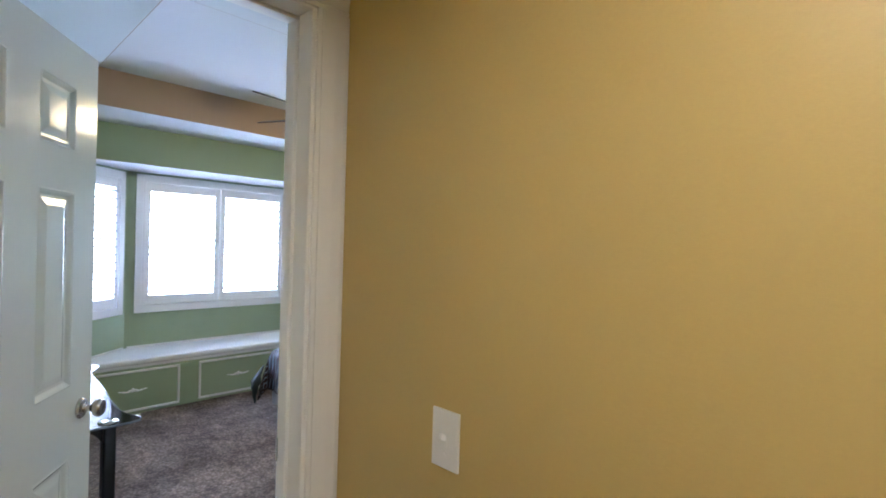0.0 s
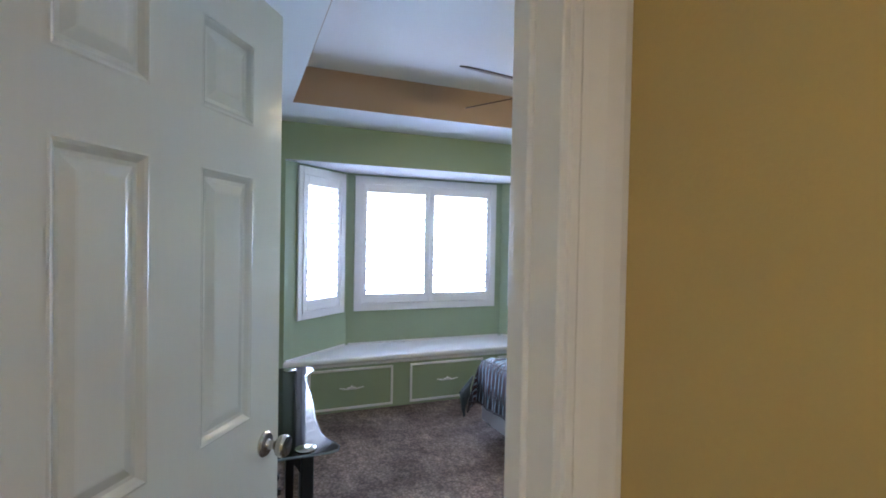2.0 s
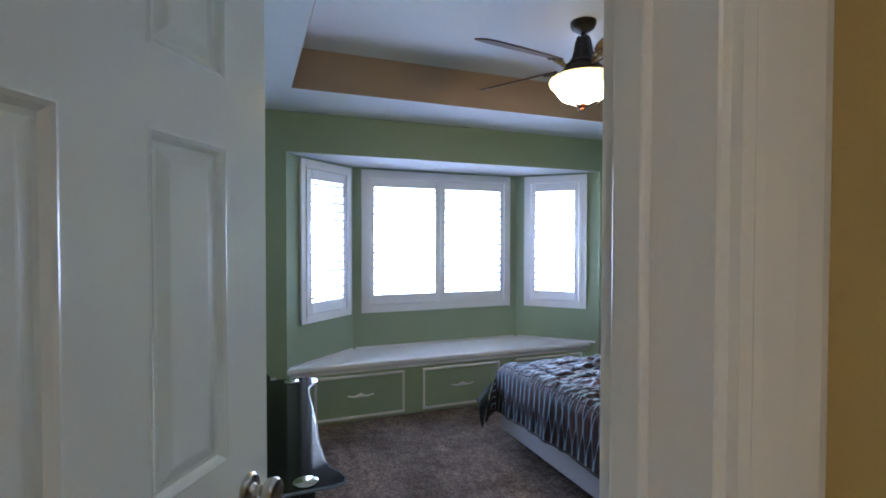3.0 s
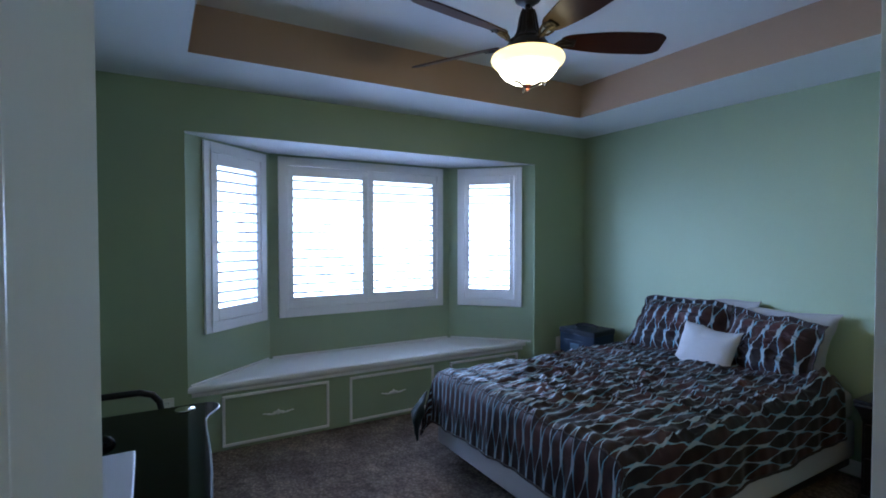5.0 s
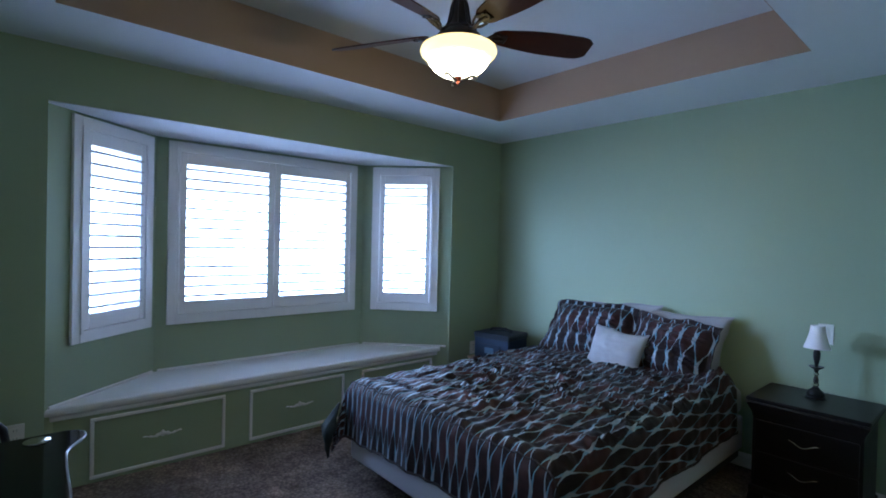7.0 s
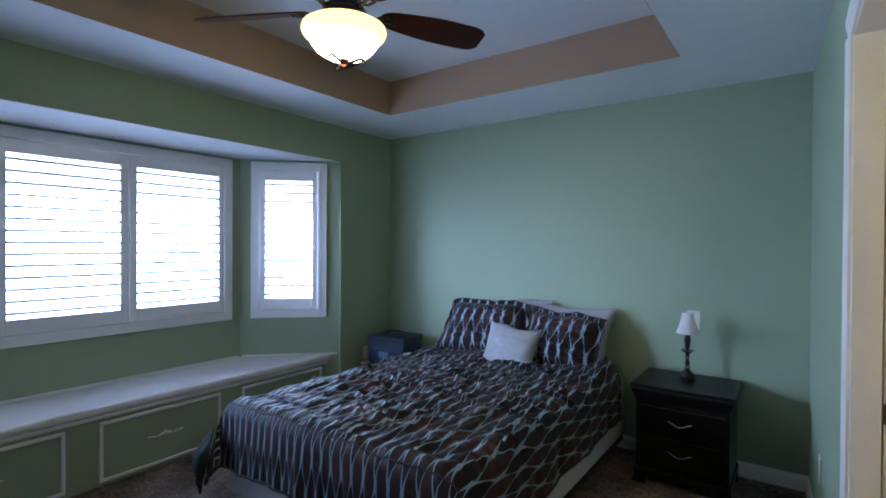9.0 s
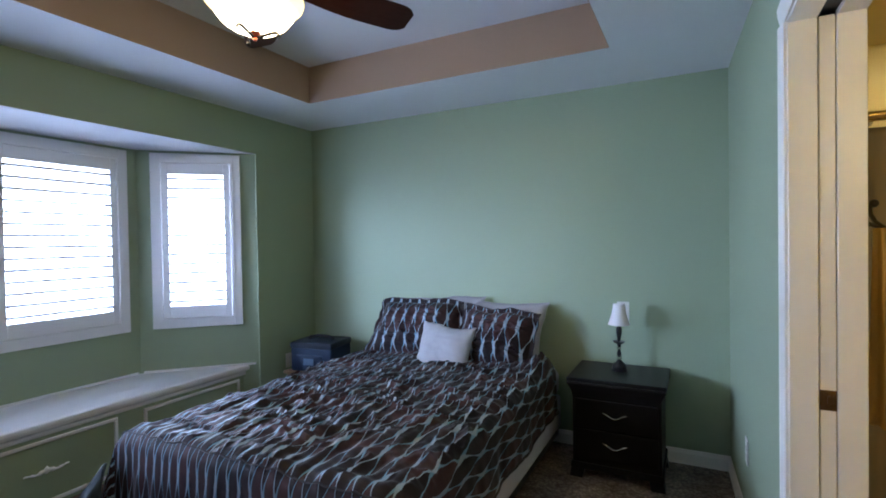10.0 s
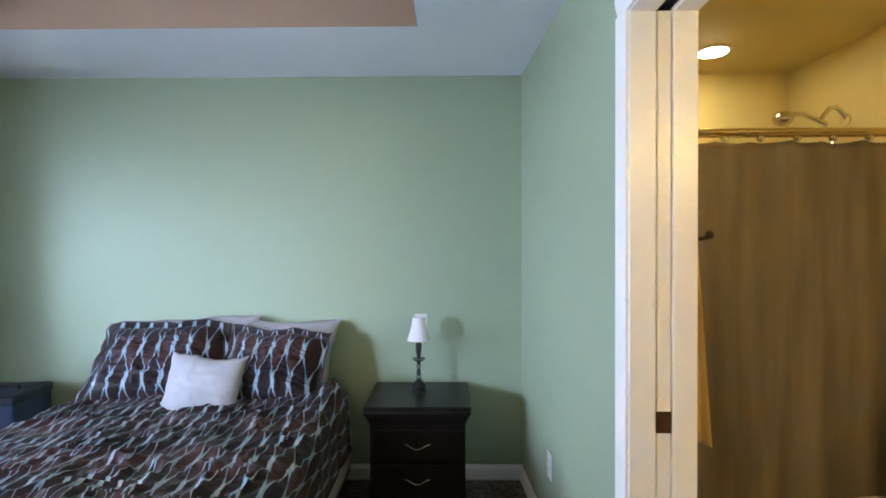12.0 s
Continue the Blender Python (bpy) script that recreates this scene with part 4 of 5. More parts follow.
def bedside_lamp():
    ob = thing("table_lamp", "small black candlestick lamp with white bell shade on the nightstand", "lamp", where=Matrix.Translation((-2.240, 4.205, NS_TOP)))
    part("base", lathe(B(), [(0.047, 0), (0.048, 0.006), (0.040, 0.012), (0.043, 0.022), (0.038, 0.036), (0.020, 0.050), (0.012, 0.062)]), BLACK_METAL, ob, "turned black foot", True)
    part("crystal", lathe(B(), [(0.008, 0.062), (0.016, 0.072), (0.010, 0.084), (0.016, 0.090)], seg=8), CRYSTAL, ob, "clear faceted bead")
    part("stem", lathe(B(), [(0.008, 0.088), (0.014, 0.098), (0.010, 0.112), (0.007, 0.120)]), BLACK_METAL, ob, "", True)
    part("crystal", lathe(B(), [(0.006, 0.120), (0.013, 0.130), (0.009, 0.142)], seg=8), CRYSTAL, ob, "clear faceted bead")
    part("bobeche", lathe(B(), [(0.008, 0.140), (0.012, 0.156), (0.034, 0.170), (0.036, 0.174), (0.010, 0.172), (0.010, 0.178)]), BLACK_METAL, ob, "black drip dish", True)
    part("candle_sleeve", lathe(B(), [(0.008, 0.176), (0.010, 0.190), (0.016, 0.220), (0.017, 0.250), (0.012, 0.262), (0.012, 0.300)]), BLACK_METAL, ob, "", True)
    b = B()
    prof = [(0.062, 0.274), (0.060, 0.280), (0.050, 0.310), (0.041, 0.342), (0.035, 0.374), (0.033, 0.398)]
    seg = 40
    rings = []
    for r, h in prof + [(r - 0.002, h) for r, h in reversed(prof)]:
        rings.append([b.verts.new((r * math.cos(2 * math.pi * i / seg), r * math.sin(2 * math.pi * i / seg), h)) for i in range(seg)])
    for a, c in zip(rings, rings[1:] + rings[:1]):
        for i in range(seg):
            b.faces.new([a[i], a[(i + 1) % seg], c[(i + 1) % seg], c[i]])
    part("shade", b, SHADE, ob, "white bell-shaped cloth shade", True)


bedside_lamp()


# ---- ceiling fan ----
def ceiling_fan():
    ob = thing("ceiling_fan", "bronze ceiling fan, five dark walnut blades, lit glass bowl", "ceiling fan", where=Matrix.Translation((-3.283, 2.434, 2.131)))
    part("canopy", lathe(B(), [(0.030, 0.405), (0.060, 0.425), (0.068, 0.445), (0.068, 0.461)]), BRONZE, ob, "", True)
    part("downrod", lathe(B(), [(0.013, 0.34), (0.013, 0.43)], seg=16), BRONZE, ob, "", True)
    part("motor_housing", lathe(B(), [(0.076, 0.222), (0.086, 0.230), (0.084, 0.240), (0.060, 0.256), (0.047, 0.280), (0.040, 0.310), (0.035, 0.345), (0.032, 0.372), (0.022, 0.380), (0.014, 0.384)]), BRONZE, ob, "bell-shaped bronze motor housing", True)
    for k in range(8):
        a = 2 * math.pi * k / 8
        c, s = math.cos(a), math.sin(a)
        part("rib", tube(B(), [(0.078 * c, 0.078 * s, 0.244), (0.054 * c, 0.054 * s, 0.270), (0.045 * c, 0.045 * s, 0.310), (0.039 * c, 0.039 * s, 0.350), (0.028 * c, 0.028 * s, 0.382)], 0.005, 6), BRONZE, ob, "", True)
    part("fitter", lathe(B(), [(0.110, 0.160), (0.120, 0.170), (0.112, 0.195), (0.100, 0.215), (0.085, 0.228)]), BRONZE, ob, "", True)
    part("bowl", lathe(B(), [(0.010, 0.020), (0.045, 0.025), (0.085, 0.038), (0.118, 0.060), (0.138, 0.086), (0.145, 0.102)], seg=48), BOWL, ob, "glowing alabaster glass bowl", True)
    part("bowl_rim", lathe(B(), [(0.145, 0.102), (0.158, 0.110), (0.173, 0.124), (0.179, 0.140), (0.174, 0.155), (0.160, 0.164), (0.120, 0.168)], seg=48), BOWL_RIM, ob, "amber rim of the glass bowl", True)
    part("finial", lathe(B(), [(0.003, -0.012), (0.009, -0.006), (0.007, 0.002), (0.016, 0.010), (0.022, 0.022), (0.016, 0.032)]), COPPER, ob, "reddish copper finial", True)
    for k in range(3):
        a = 2 * math.pi * k / 3 + 0.6
        c, s = math.cos(a), math.sin(a)
        part("leaf", tube(B(), [(0.010 * c, 0.010 * s, 0.004), (0.030 * c, 0.030 * s, 0.012), (0.050 * c, 0.050 * s, 0.019), (0.066 * c, 0.066 * s, 0.024), (0.080 * c, 0.080 * s, 0.023), (0.088 * c, 0.088 * s, 0.014), (0.083 * c, 0.083 * s, 0.006)], 0.0065, 8), BRONZE, ob, "curled bronze leaf", True)
    for k in range(5):
        a = radians(63 + 72 * k)
        m = Matrix.Rotation(a, 4, "Z") @ Matrix.Translation((0, 0, 0.232)) @ Matrix.Rotation(radians(-19), 4, "X")
        b = B()
        n = 22
        rows = []
        for i in range(n + 1):
            f = i / n
            x = 0.165 + f * 0.510
            w = 0.042 + 0.036 * math.sin(min(1.0, f / 0.62) * math.pi / 2)
            if f > 0.84:
                w *= math.sqrt(max(0.0, 1 - ((f - 0.84) / 0.163) ** 2)) * 0.52 + 0.48
            if f < 0.06:
                w *= 0.62 + 0.38 * f / 0.06
            rows.append([b.verts.new((x, y, z)) for y, z in ((-w, 0), (-w * 0.95, 0.0035), (w * 0.95, 0.0035), (w, 0), (w * 0.95, -0.0035), (-w * 0.95, -0.0035))])
        for r0, r1 in zip(rows, rows[1:]):
            for q in range(6):
                b.faces.new([r0[q], r0[(q + 1) % 6], r1[(q + 1) % 6], r1[q]])
        b.faces.new(rows[0])
        b.faces.new(list(reversed(rows[-1])))
        blade = part("blade", b, WALNUT, ob, "dark walnut fan blade")
        blade.matrix_local = m
        b = B()
        tube(b, [(0.070, 0, 0.010), (0.092, 0, -0.012), (0.118, 0, -0.026), (0.142, 0, -0.024), (0.165, 0, -0.012), (0.215, 0, -0.007)], 0.009, 8)
        for y in (-1, 1):
            tube(b, [(0.125, 0, -0.024), (0.150, y * 0.022, -0.018), (0.178, y * 0.030, -0.009), (0.200, y * 0.022, -0.007)], 0.006, 6)
        box(b, 0.168, 0.235, -0.028, 0.028, -0.010, -0.004, 0.003, 1)
        for y in (-0.018, 0.018):
            tube(b, [(0.222, y, -0.016), (0.222, y, -0.006)], 0.006, 8)
        iron = part("blade_iron", b, BRONZE, blade, "bronze blade bracket", True)


ceiling_fan()


# ---- desk corner ----
def desk():
    """Black glass desk with flared front corners on tubular legs."""
    ob = thing("desk", "black glass desk with flared front corners and chrome discs", "desk", where=Matrix.Translation((-2.99, 0.62, 0)))
    x0, x1, yb = -0.545, 0.553, -0.30
    plan = [(x0 - 0.01, yb), (x1, yb), (x1, 0.350), (x1 - 0.010, 0.382), (x1 - 0.035, 0.391), (x1 - 0.075, 0.380), (x1 - 0.115, 0.360), (x1 - 0.165, 0.350)]
    plan += [(0.23, 0.349), (0.08, 0.362), (-0.08, 0.371), (-0.25, 0.374), (-0.36, 0.380), (-0.40, 0.392), (-0.445, 0.420), (-0.48, 0.436), (-0.515, 0.438), (-0.540, 0.424), (x0 - 0.01, 0.390)]
    b = B()
    prism(b, plan, 0.742, 0.750)
    part("top", b, BLACK_GLASS, ob, "black tempered glass top")
    # thin tube round the rim carries the bevel's painted highlight
    part("edge", tube(B(), [(x, y, 0.746) for x, y in plan[1:]], 0.0046, 8), EDGE_HIGHLIGHT, ob, "polished glass edge with its highlight painted in", True)
    for x, y in ((x1 - 0.045, 0.282), (x0 + 0.045, 0.320), (x1 - 0.045, yb + 0.06), (x0 + 0.045, yb + 0.06)):
        part("disc", lathe(B(), [(0.034, 0.7495), (0.034, 0.753), (0.030, 0.755)], (x, y, 0), 28), CHROME, ob, "polished chrome mounting disc", True)
        part("leg", box(B(), x - 0.030, x + 0.030, y - 0.018, y + 0.024, 0, 0.742, 0.008, 3), BLACK_METAL, ob)
        inward = -1 if y > 0 else 1
        b = B()
        rim = [(y + inward * (0.012 + 0.10 * (1 - math.sin(a))), 0.742 - 0.10 * (1 - math.cos(a))) for a in [math.pi / 2 * i / 8 for i in range(9)]]
        arch = [[b.verts.new((x + dx, yy, zz)) for yy, zz in [(y, 0.742)] + rim] for dx in (-0.016, 0.016)]
        for i in range(10):
            b.faces.new([arch[0][i], arch[0][(i + 1) % 10], arch[1][(i + 1) % 10], arch[1][i]])
        b.faces.new(arch[0])
        b.faces.new(list(reversed(arch[1])))
        part("gusset", b, BLACK_METAL, ob, "curved black bracket under the top")
    for x in (x1 - 0.045, x0 + 0.045):
        part("stretcher", box(B(), x - 0.012, x + 0.012, yb + 0.07, 0.28, 0.10, 0.13), BLACK_METAL, ob)
    part("modesty_panel", box(B(), x0 + 0.12, x1 - 0.12, yb + 0.055, yb + 0.075, 0.30, 0.66, 0.004, 1), BLACK_METAL, ob)


desk()


def laptop():
    ob = thing("laptop", "closed pale silver laptop lying on the black desk", "laptop", where=pose(-2.925, 0.672, 0.7505, 0, 0, 1))
    part("base", box(B(), -0.185, 0.185, -0.125, 0.125, 0.0, 0.012, 0.004), LAPTOP, ob)
    part("lid", box(B(), -0.185, 0.185, -0.125, 0.125, 0.013, 0.022, 0.004), LAPTOP, ob, "silver lid")


laptop()


def mouse():
    ob = thing("computer_mouse", "small dark computer mouse with a pale highlight on the desk", "mouse", where=pose(-3.27, 0.69, 0.7505, 0, 0, 60))
    b = B()
    bmesh.ops.create_uvsphere(b, u_segments=20, v_segments=12, radius=1)
    bmesh.ops.transform(b, verts=b.verts, matrix=Matrix.Diagonal((0.052, 0.030, 0.030, 1)))
    bmesh.ops.bisect_plane(b, geom=b.verts[:] + b.edges[:] + b.faces[:], plane_co=(0, 0, 0), plane_no=(0, 0, -1), clear_outer=True)
    part("shell", b, BLACK_GLASS, ob, "", True)


mouse()


def office_chair():
    ob = thing("office_chair", "black office chair with tubular arms behind the desk", "chair", where=pose(-3.925, 0.66, 0, 0, 0, 0))
    part("seat", box(B(), -0.24, 0.24, -0.23, 0.24, 0.43, 0.50, 0.03, 4), DARK, ob, "", True)
    part("backrest", box(B(), -0.22, 0.22, -0.28, -0.235, 0.56, 0.70, 0.02, 4), DARK, ob, "", True)
    for s in (-1, 1):
        pts = [(s * 0.27, 0.14, 0.45), (s * 0.28, 0.205, 0.53), (s * 0.28, 0.195, 0.585), (s * 0.28, 0.165, 0.625), (s * 0.28, 0.11, 0.643), (s * 0.28, 0.02, 0.643), (s * 0.28, -0.12, 0.643), (s * 0.27, -0.22, 0.635), (s * 0.22, -0.25, 0.60)]
        part("arm", tube(B(), pts, 0.016, 10), BLACK_METAL, ob, "bent black tubular arm", True)
    part("column", lathe(B(), [(0.03, 0.09), (0.03, 0.43)], seg=16), BLACK_METAL, ob, "", True)
    for k in range(5):
        a = 2 * math.pi * k / 5
        c, s = math.cos(a), math.sin(a)
        base = part("spoke", tube(B(), [(0.02 * c, 0.02 * s, 0.10), (0.25 * c, 0.25 * s, 0.065)], 0.016, 8), BLACK_METAL, ob, "", True)
        b = lathe(B(), [(0.024, -0.012), (0.026, 0), (0.024, 0.012)], seg=14)
        bmesh.ops.transform(b, verts=b.verts, matrix=Matrix.Translation((0.25 * c, 0.25 * s, 0.026)) @ Matrix.Rotation(a, 4, "Z") @ Matrix.Rotation(radians(90), 4, "X"))
        part("caster", b, BLACK_METAL, base, "", True)


office_chair()


# ---- corner beyond the bed ----
def side_table():
    ob = thing("side_table", "small tan wooden side table in the corner beyond the bed", "table", where=Matrix.Translation((-4.47, 4.12, 0)))
    part("top", box(B(), -0.21, 0.21, -0.21, 0.21, 0.36, 0.385, 0.005), OAK, ob)
    part("apron", box(B(), -0.19, 0.19, -0.19, 0.19, 0.30, 0.36, 0.003, 1), OAK, ob)
    for sx in (-1, 1):
        for sy in (-1, 1):
            part("leg", box(B(), sx * 0.175 - 0.018, sx * 0.175 + 0.018, sy * 0.175 - 0.018, sy * 0.175 + 0.018, 0, 0.30, 0.003, 1), OAK, ob)


side_table()


def soft_cooler():
    ob = thing("storage_bag", "navy blue boxy bag with a dark handle on the side table", "bag", where=pose(-4.46, 4.10, 0.3855, 0, 0, 8))
    part("body", box(B(), -0.18, 0.18, -0.15, 0.15, 0, 0.205, 0.018, 4), BLUE_BIN, ob, "", True)
    part("lid", box(B(), -0.184, 0.184, -0.154, 0.154, 0.175, 0.225, 0.014, 4), NAVY_LID, ob, "darker navy lid", True)
    part("pocket", box(B(), -0.12, 0.10, -0.162, -0.148, 0.03, 0.13, 0.006), BLUE_BIN, ob, "", True)
    part("label", box(B(), -0.055, 0.035, -0.1645, -0.160, 0.055, 0.105, 0.001), BLUE_LABEL, ob, "pale blue patch on the pocket")
    part("handle", tube(B(), [(-0.11, 0, 0.222), (-0.10, 0.005, 0.240), (-0.04, 0.01, 0.250), (0.05, 0.01, 0.250), (0.10, 0.005, 0.240), (0.11, 0, 0.222)], 0.011, 8), DARK, ob, "", True)


soft_cooler()


# ---- plates on the walls ----
def wall_plate(name, label, category, m, w, h, kind):
    """A plastic plate; local x along the wall, y out of it."""
    ob = thing(name, label, category, where=m)
    part("plate", box(B(), -w / 2, w / 2, 0, 0.006, -h / 2, h / 2, 0.0025), PLATE, ob)
    if kind == "toggle":
        part("toggle_slot", box(B(), -0.006, 0.006, 0.005, 0.0075, -0.013, 0.013, 0.001, 1), PLATE, ob)
        b = box(B(), -0.0045, 0.0045, 0.004, 0.022, -0.006, 0.006, 0.002)
        bmesh.ops.rotate(b, verts=b.verts, cent=(0, 0, 0), matrix=Matrix.Rotation(radians(28), 3, "X"))
        part("toggle", b, PLATE, ob)
        holes = (-0.031, 0.031)
    elif kind == "rocker":
        part("rocker", box(B(), -0.016, 0.016, 0.004, 0.0095, -0.033, 0.033, 0.002), PLATE, ob)
        holes = (-0.049, 0.049)
    else:
        for z in (-0.020, 0.020):
            socket = part("socket", box(B(), -0.017, 0.017, 0.004, 0.0078, z - 0.0145, z + 0.0145, 0.003), PLATE, ob)
            for x in (-0.006, 0.006):
                part("slot", box(B(), x - 0.001, x + 0.001, 0.0074, 0.0081, z - 0.002, z + 0.007), DARK, socket)
        holes = (0.0,)
    for z in holes:
        b = lathe(B(), [(0.003, 0), (0.003, 0.001)], seg=10)
        bmesh.ops.transform(b, verts=b.verts, matrix=Matrix.Translation((0, 0.0058, z)) @ Matrix.Rotation(radians(-90), 4, "X"))
        part("screw", b, PLATE, ob)
    return ob


wall_plate("light_switch", "white toggle light switch on the mustard hall wall", "light switch", pose(-0.945, HALL_N, 1.077, 0, 0, 180), 0.074, 0.119, "toggle")
wall_plate("wall_switch", "white wall plate above the bedside lamp", "wall plate", pose(-2.238, NORTH, 0.908, 0, 0, 180), 0.072, 0.116, "rocker")
wall_plate("power_outlet", "white power outlet low on the green wall", "outlet", pose(east_x(3.75), 3.75, 0.375, 0, 0, 91.4), 0.072, 0.116, "outlet")
wall_plate("power_outlet", "white power outlet on the green wall beside the navy bag", "outlet", pose(WEST, 4.075, 0.42, 0, 0, -90), 0.072, 0.116, "outlet")
wall_plate("power_outlet", "white power outlet low on the green wall by the desk", "outlet", pose(WEST, 0.894, 0.375, 0, 0, -90), 0.072, 0.105, "outlet")


# ---- bathroom ----
def shower():
    tub = thing("bathtub", "white bathtub behind the shower curtain", "bathtub", where=Matrix.Translation((-0.77, 4.03, 0.006)))
    b = B()
    hw, hd = 0.645, 0.355
    loops = []
    for inset, z in ((0, 0), (0, 0.40), (0.004, 0.415), (0.06, 0.415), (0.075, 0.40), (0.12, 0.08), (0.14, 0.06)):
        loops.append([b.verts.new(c) for c in ((-hw + inset, -hd + inset, z), (hw - inset, -hd + inset, z), (hw - inset, hd - inset, z), (-hw + inset, hd - inset, z))])
    for a, c in zip(loops, loops[1:]):
        for k in range(4):
            b.faces.new([a[k], a[(k + 1) % 4], c[(k + 1) % 4], c[k]])
    b.faces.new(loops[0])
    b.faces.new(loops[-1])
    part("shell", b, PORCELAIN, tub)
    yc, zr = 3.640, 1.842
    rod = thing("shower_rod", "brass-toned shower curtain rod across the tub", "curtain rod", where=Matrix.Translation((-0.77, yc, zr)))
    part("rod", tube(B(), [(HALL + 0.77, 0, 0), (BE + 0.77, 0, 0)], 0.0125, 14), ROD_BRASS, rod, "", True)
    part("liner_rod", tube(B(), [(HALL + 0.77, 0.035, -0.012), (BE + 0.77, 0.035, -0.012)], 0.008, 10), ROD_BRASS, rod, "", True)
    for x in (HALL + 0.77, BE + 0.77):
        b = lathe(B(), [(0.032, -0.012), (0.032, 0.0), (0.018, 0.012)], seg=20)
        bmesh.ops.transform(b, verts=b.verts, matrix=Matrix.Translation((x, 0, 0)) @ Matrix.Rotation(radians(90 if x < 0 else -90), 4, "Y"))
        part("flange", b, CHROME, rod, "", True)
    cur = thing("shower_curtain", "taupe pleated shower curtain hanging closed", "shower curtain", where=Matrix.Translation((-0.77, yc, 0)))

    def fn(u, v):
        x = -0.64 + u
        d = v / 1.62
        y = 0.020 * math.sin(u * 34 + 1.5 * noise.noise(Vector((u * 4, v * 0.8, 0)))) * (0.35 + 0.65 * d) + 0.034 * noise.noise(Vector((u * 6, v * 0.5, 3))) + 0.006 * noise.noise(Vector((u * 26, v * 3, 5)))
        sag = 0.010 * abs(math.sin(u * math.pi / 0.15)) * max(0.0, 1 - v / 0.15)
        return Vector((x, y - 0.02 - 0.004 * d, zr - 0.045 - v - sag))
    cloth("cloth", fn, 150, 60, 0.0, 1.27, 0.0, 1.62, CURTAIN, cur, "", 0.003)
    for k in range(9):
        x = -0.60 + k * 0.15
        b = lathe(B(), [(0.004, -0.014), (0.014, -0.008), (0.017, 0.0), (0.014, 0.008), (0.004, 0.014)], (x, -0.018, zr - 0.035), 14)
        part("ring", b, CHROME, cur, "round curtain hook", True)
    head = thing("hand_shower", "chrome hand shower on an arm above the tub", "shower", where=Matrix.Translation((BE, 3.98, 1.99)))
    part("flange", tube(B(), [(0, 0, -0.02), (-0.012, 0, -0.02)], 0.03, 18), CHROME, head, "", True)
    part("arm", tube(B(), [(0, 0, -0.02), (-0.025, 0, 0.02), (-0.055, 0, 0.045), (-0.085, 0, 0.036), (-0.115, 0, 0.0), (-0.13, 0, -0.03)], 0.011, 10), CHROME, head, "", True)
    part("hand_set", tube(B(), [(-0.10, 0, -0.04), (-0.15, 0, -0.015), (-0.22, 0, 0.012), (-0.29, 0, 0.008)], 0.012, 10), CHROME, head, "", True)
    b = B()
    bmesh.ops.create_uvsphere(b, u_segments=18, v_segments=12, radius=0.045)
    bmesh.ops.transform(b, verts=b.verts, matrix=Matrix.Translation((-0.31, 0, -0.012)) @ Matrix.Diagonal((1, 1, 0.8, 1)))
    part("spray_head", b, CHROME, head, "", True)
    hose = [(-0.09 + 0.03 * math.sin(i * 0.5), 0.01, -0.04 - 0.04 * i) for i in range(12)]
    part("hose", tube(B(), hose, 0.007, 8), CHROME, head, "", True)


shower()


def downlight():
    ob = thing("recessed_light", "round recessed downlight glowing in the bathroom ceiling", "light", where=Matrix.Translation((-0.74, 4.05, CEIL)))
    part("trim", lathe(B(), [(0.078, -0.010), (0.085, -0.006), (0.085, 0.0), (0.070, 0.0)], seg=32), TRIM, ob, "", True)
    part("lens", lathe(B(), [(0.068, -0.013), (0.068, -0.004)], seg=32), DOWNLIGHT, ob, "glowing lens")


downlight()


def towel_hook():
    ob = thing("towel_hook", "dark bronze double robe hook on the bathroom wall", "hook", where=Matrix.Translation((HALL, 3.116, 1.40)))
    part("plate", tube(B(), [(0, 0, 0.02), (0.009, 0, 0.02)], 0.024, 20), BRONZE, ob, "", True)
    for path in ([(0.006, 0, 0.02), (0.05, 0, 0.012), (0.10, 0, -0.012), (0.14, 0, -0.014), (0.157, 0, -0.010), (0.166, 0, -0.002)],
                 [(0.112, 0, -0.013), (0.090, 0, 0.006), (0.078, 0, 0.032), (0.076, 0, 0.060), (0.086, 0, 0.064)]):
        part("arm", tube(B(), path, 0.0065, 8), BRONZE, ob, "", True)
        b = B()
        bmesh.ops.create_uvsphere(b, u_segments=14, v_segments=10, radius=0.0135)
        bmesh.ops.translate(b, verts=b.verts, vec=path[-1])
        part("knob", b, BRONZE, ob, "", True)
    t = thing("towel", "gold cotton towel hanging in one gathered fold from the hook", "towel", where=Matrix.Translation((HALL, 3.116, 1.386)))

    def fn(u, v):
        # u runs round the gathered cloth, v from the hook down
        f = min(1.0, v / 0.68)
        a = u / 0.45 * 2 * math.pi
        pleat = 1 + (0.10 + 0.12 * f) * math.sin(6 * a + 1.3 * math.sin(3 * v)) + 0.12 * noise.noise(Vector((math.cos(a) * 2, math.sin(a) * 2, v * 3)))
        rx, ry = 0.020 + 0.021 * f ** 1.3, 0.022 + 0.050 * f ** 0.8
        return Vector((0.103 + 0.012 * f + rx * pleat * math.cos(a), ry * pleat * math.sin(a), -v + 0.012 * f * math.sin(2 * a)))
    cloth("cloth", fn, 72, 40, 0.0, 0.45, 0.0, 0.625, TOWEL, t, "", 0.006)


towel_hook()


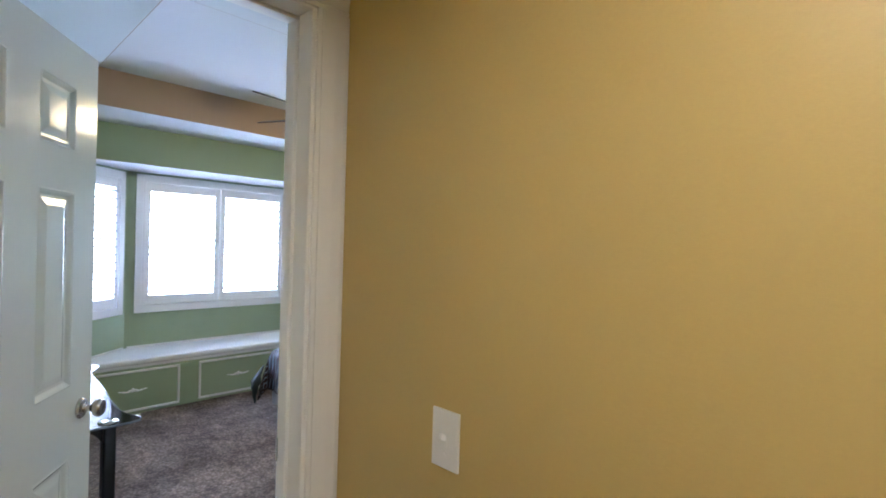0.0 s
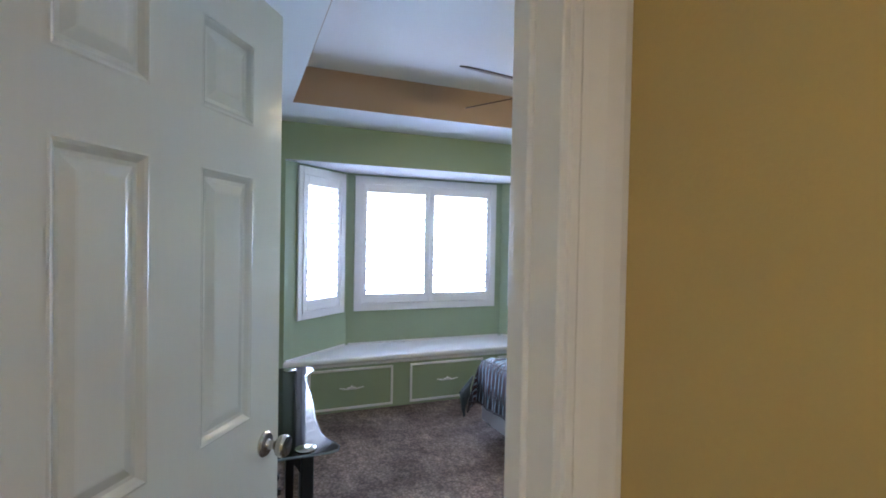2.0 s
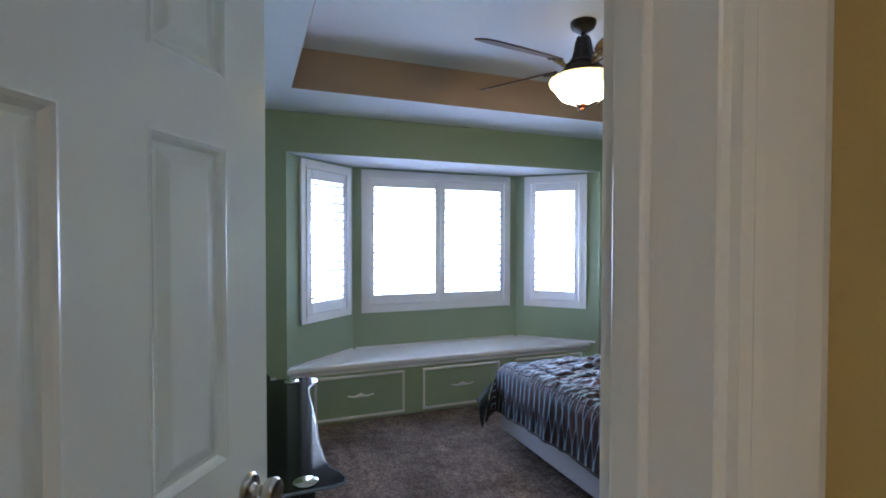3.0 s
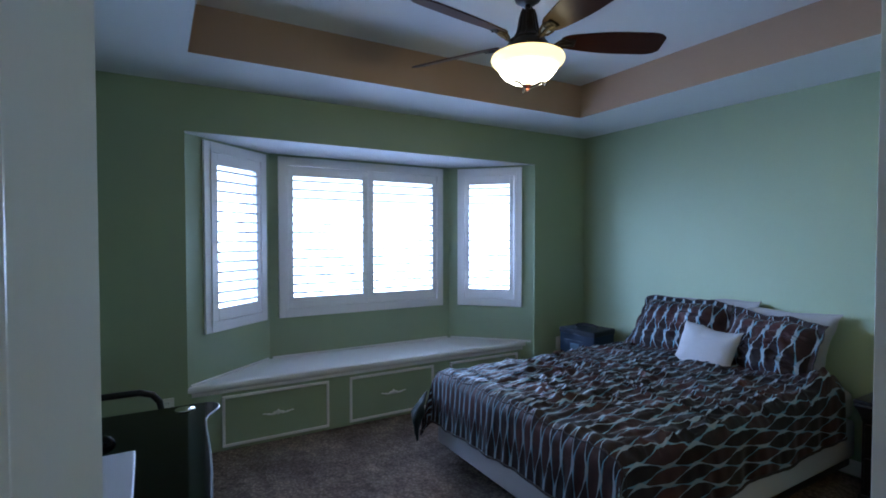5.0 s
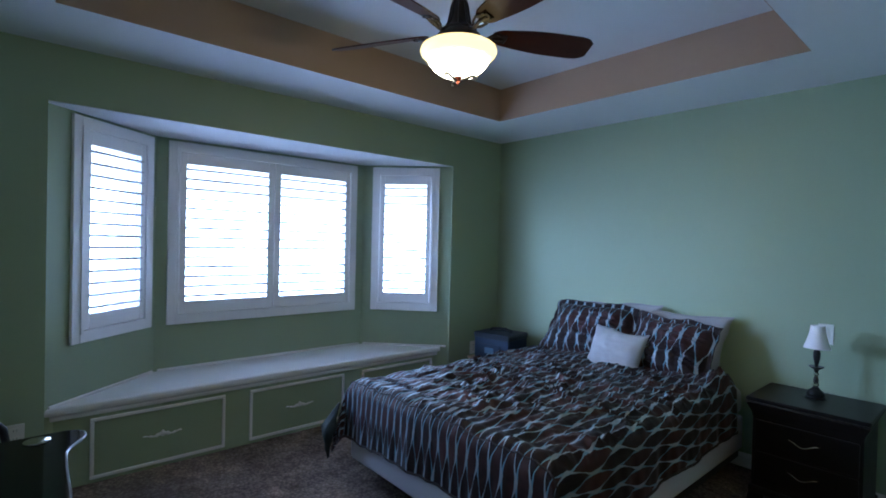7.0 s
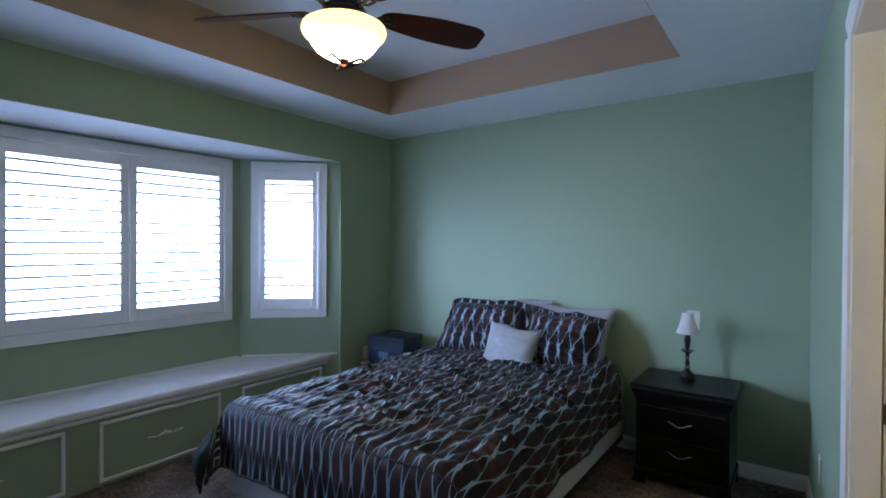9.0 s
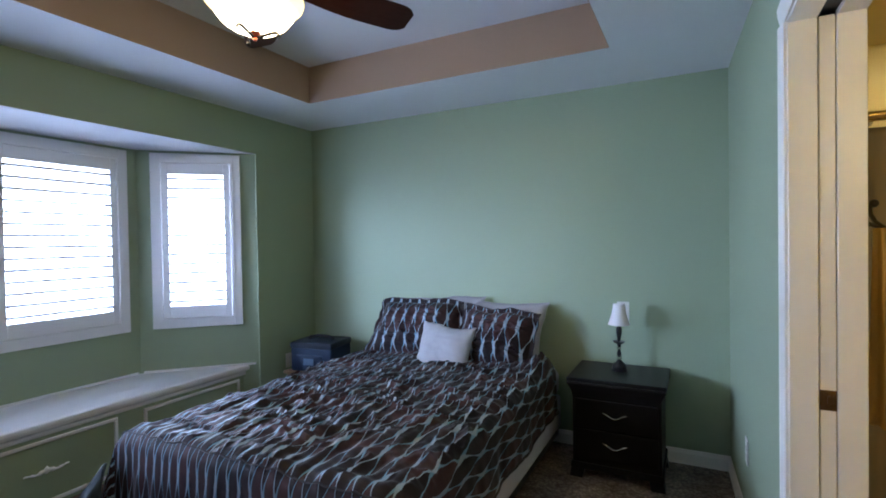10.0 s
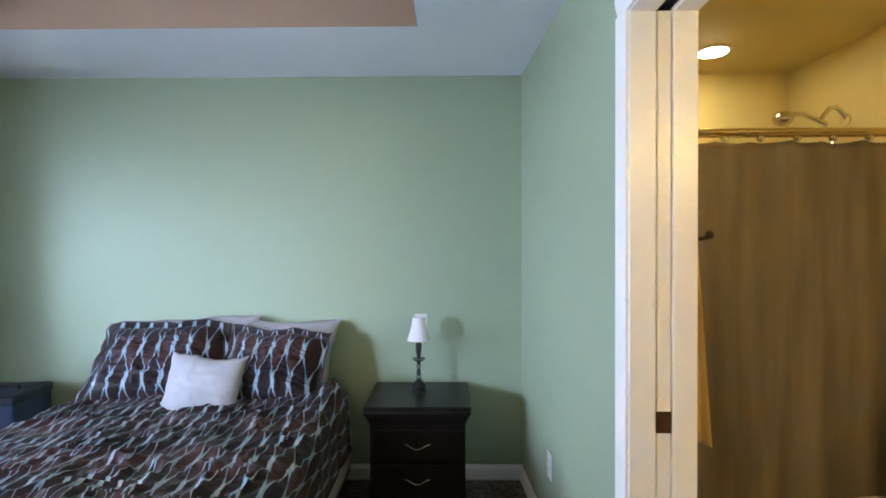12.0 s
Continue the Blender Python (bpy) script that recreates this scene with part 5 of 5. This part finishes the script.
def toilet():
    ob = thing("toilet", "white porcelain toilet with closed lid beside the tub", "toilet", where=Matrix.Translation((-0.45, 3.205, 0.006)))

    def oval(b, rx, ry, cx, z0, z1):
        lo, hi = [], []
        for i in range(28):
            a = 2 * math.pi * i / 28
            lo.append(b.verts.new((cx + rx * math.cos(a), ry * math.sin(a), z0)))
            hi.append(b.verts.new((cx + rx * math.cos(a), ry * math.sin(a), z1)))
        b.faces.new(list(reversed(lo)))
        b.faces.new(hi)
        for i in range(28):
            b.faces.new([lo[i], lo[(i + 1) % 28], hi[(i + 1) % 28], hi[i]])
        return b
    part("foot", oval(B(), 0.20, 0.11, 0, 0, 0.2), PORCELAIN, ob, "", True)
    part("bowl", oval(B(), 0.24, 0.18, -0.03, 0.2, 0.38), PORCELAIN, ob, "", True)
    part("seat", oval(B(), 0.245, 0.185, -0.03, 0.382, 0.40), PORCELAIN, ob, "", True)
    part("lid", oval(B(), 0.245, 0.185, -0.03, 0.402, 0.42), PORCELAIN, ob, "", True)
    tank = part("tank", box(B(), 0.135, 0.32, -0.21, 0.21, 0.38, 0.72, 0.02, 3), PORCELAIN, ob, "", True)
    part("tank_lid", box(B(), 0.125, 0.325, -0.22, 0.22, 0.721, 0.75, 0.01, 3), PORCELAIN, tank, "", True)


toilet()


def hall_fill_light():
    # unseen fixture added to brighten the hall, whose own source is unknown
    ob = thing("hall_fill_lamp", "round recessed fill light added in the hall ceiling, out of view", "light", where=Matrix.Translation((-0.18, 0.42, CEIL)))
    b = B()
    seg = 32
    rings = [[b.verts.new((r * math.cos(2 * math.pi * i / seg), r * math.sin(2 * math.pi * i / seg), h)) for i in range(seg)] for r, h in ((0.090, 0.0), (0.090, -0.035), (0.094, -0.038), (0.110, -0.004), (0.110, 0.0))]
    for a, c in zip(rings, rings[1:]):
        for i in range(seg):
            b.faces.new([a[i], a[(i + 1) % seg], c[(i + 1) % seg], c[i]])
    part("trim", b, TRIM, ob, "white trim ring", True)
    part("lens", lathe(B(), [(0.088, -0.008), (0.088, -0.002)], seg=32), HALL_FILL, ob, "glowing lens")


hall_fill_light()


def vanity_light():
    ob = thing("vanity_light", "nickel bar light with three glowing glass globes in the bathroom", "light", where=Matrix.Translation((-0.80, BS, 1.98)))
    part("bar", box(B(), -0.30, 0.30, 0.0, 0.03, -0.03, 0.03, 0.006), NICKEL, ob)
    for x in (-0.2, 0.0, 0.2):
        part("stem", tube(B(), [(x, 0.03, 0), (x, 0.07, 0), (x, 0.08, -0.03)], 0.008, 8), NICKEL, ob, "", True)
        b = B()
        bmesh.ops.create_uvsphere(b, u_segments=18, v_segments=12, radius=0.05)
        bmesh.ops.translate(b, verts=b.verts, vec=(x, 0.08, -0.075))
        part("globe", b, VANITY_GLOW, ob, "glowing glass globe", True)


vanity_light()
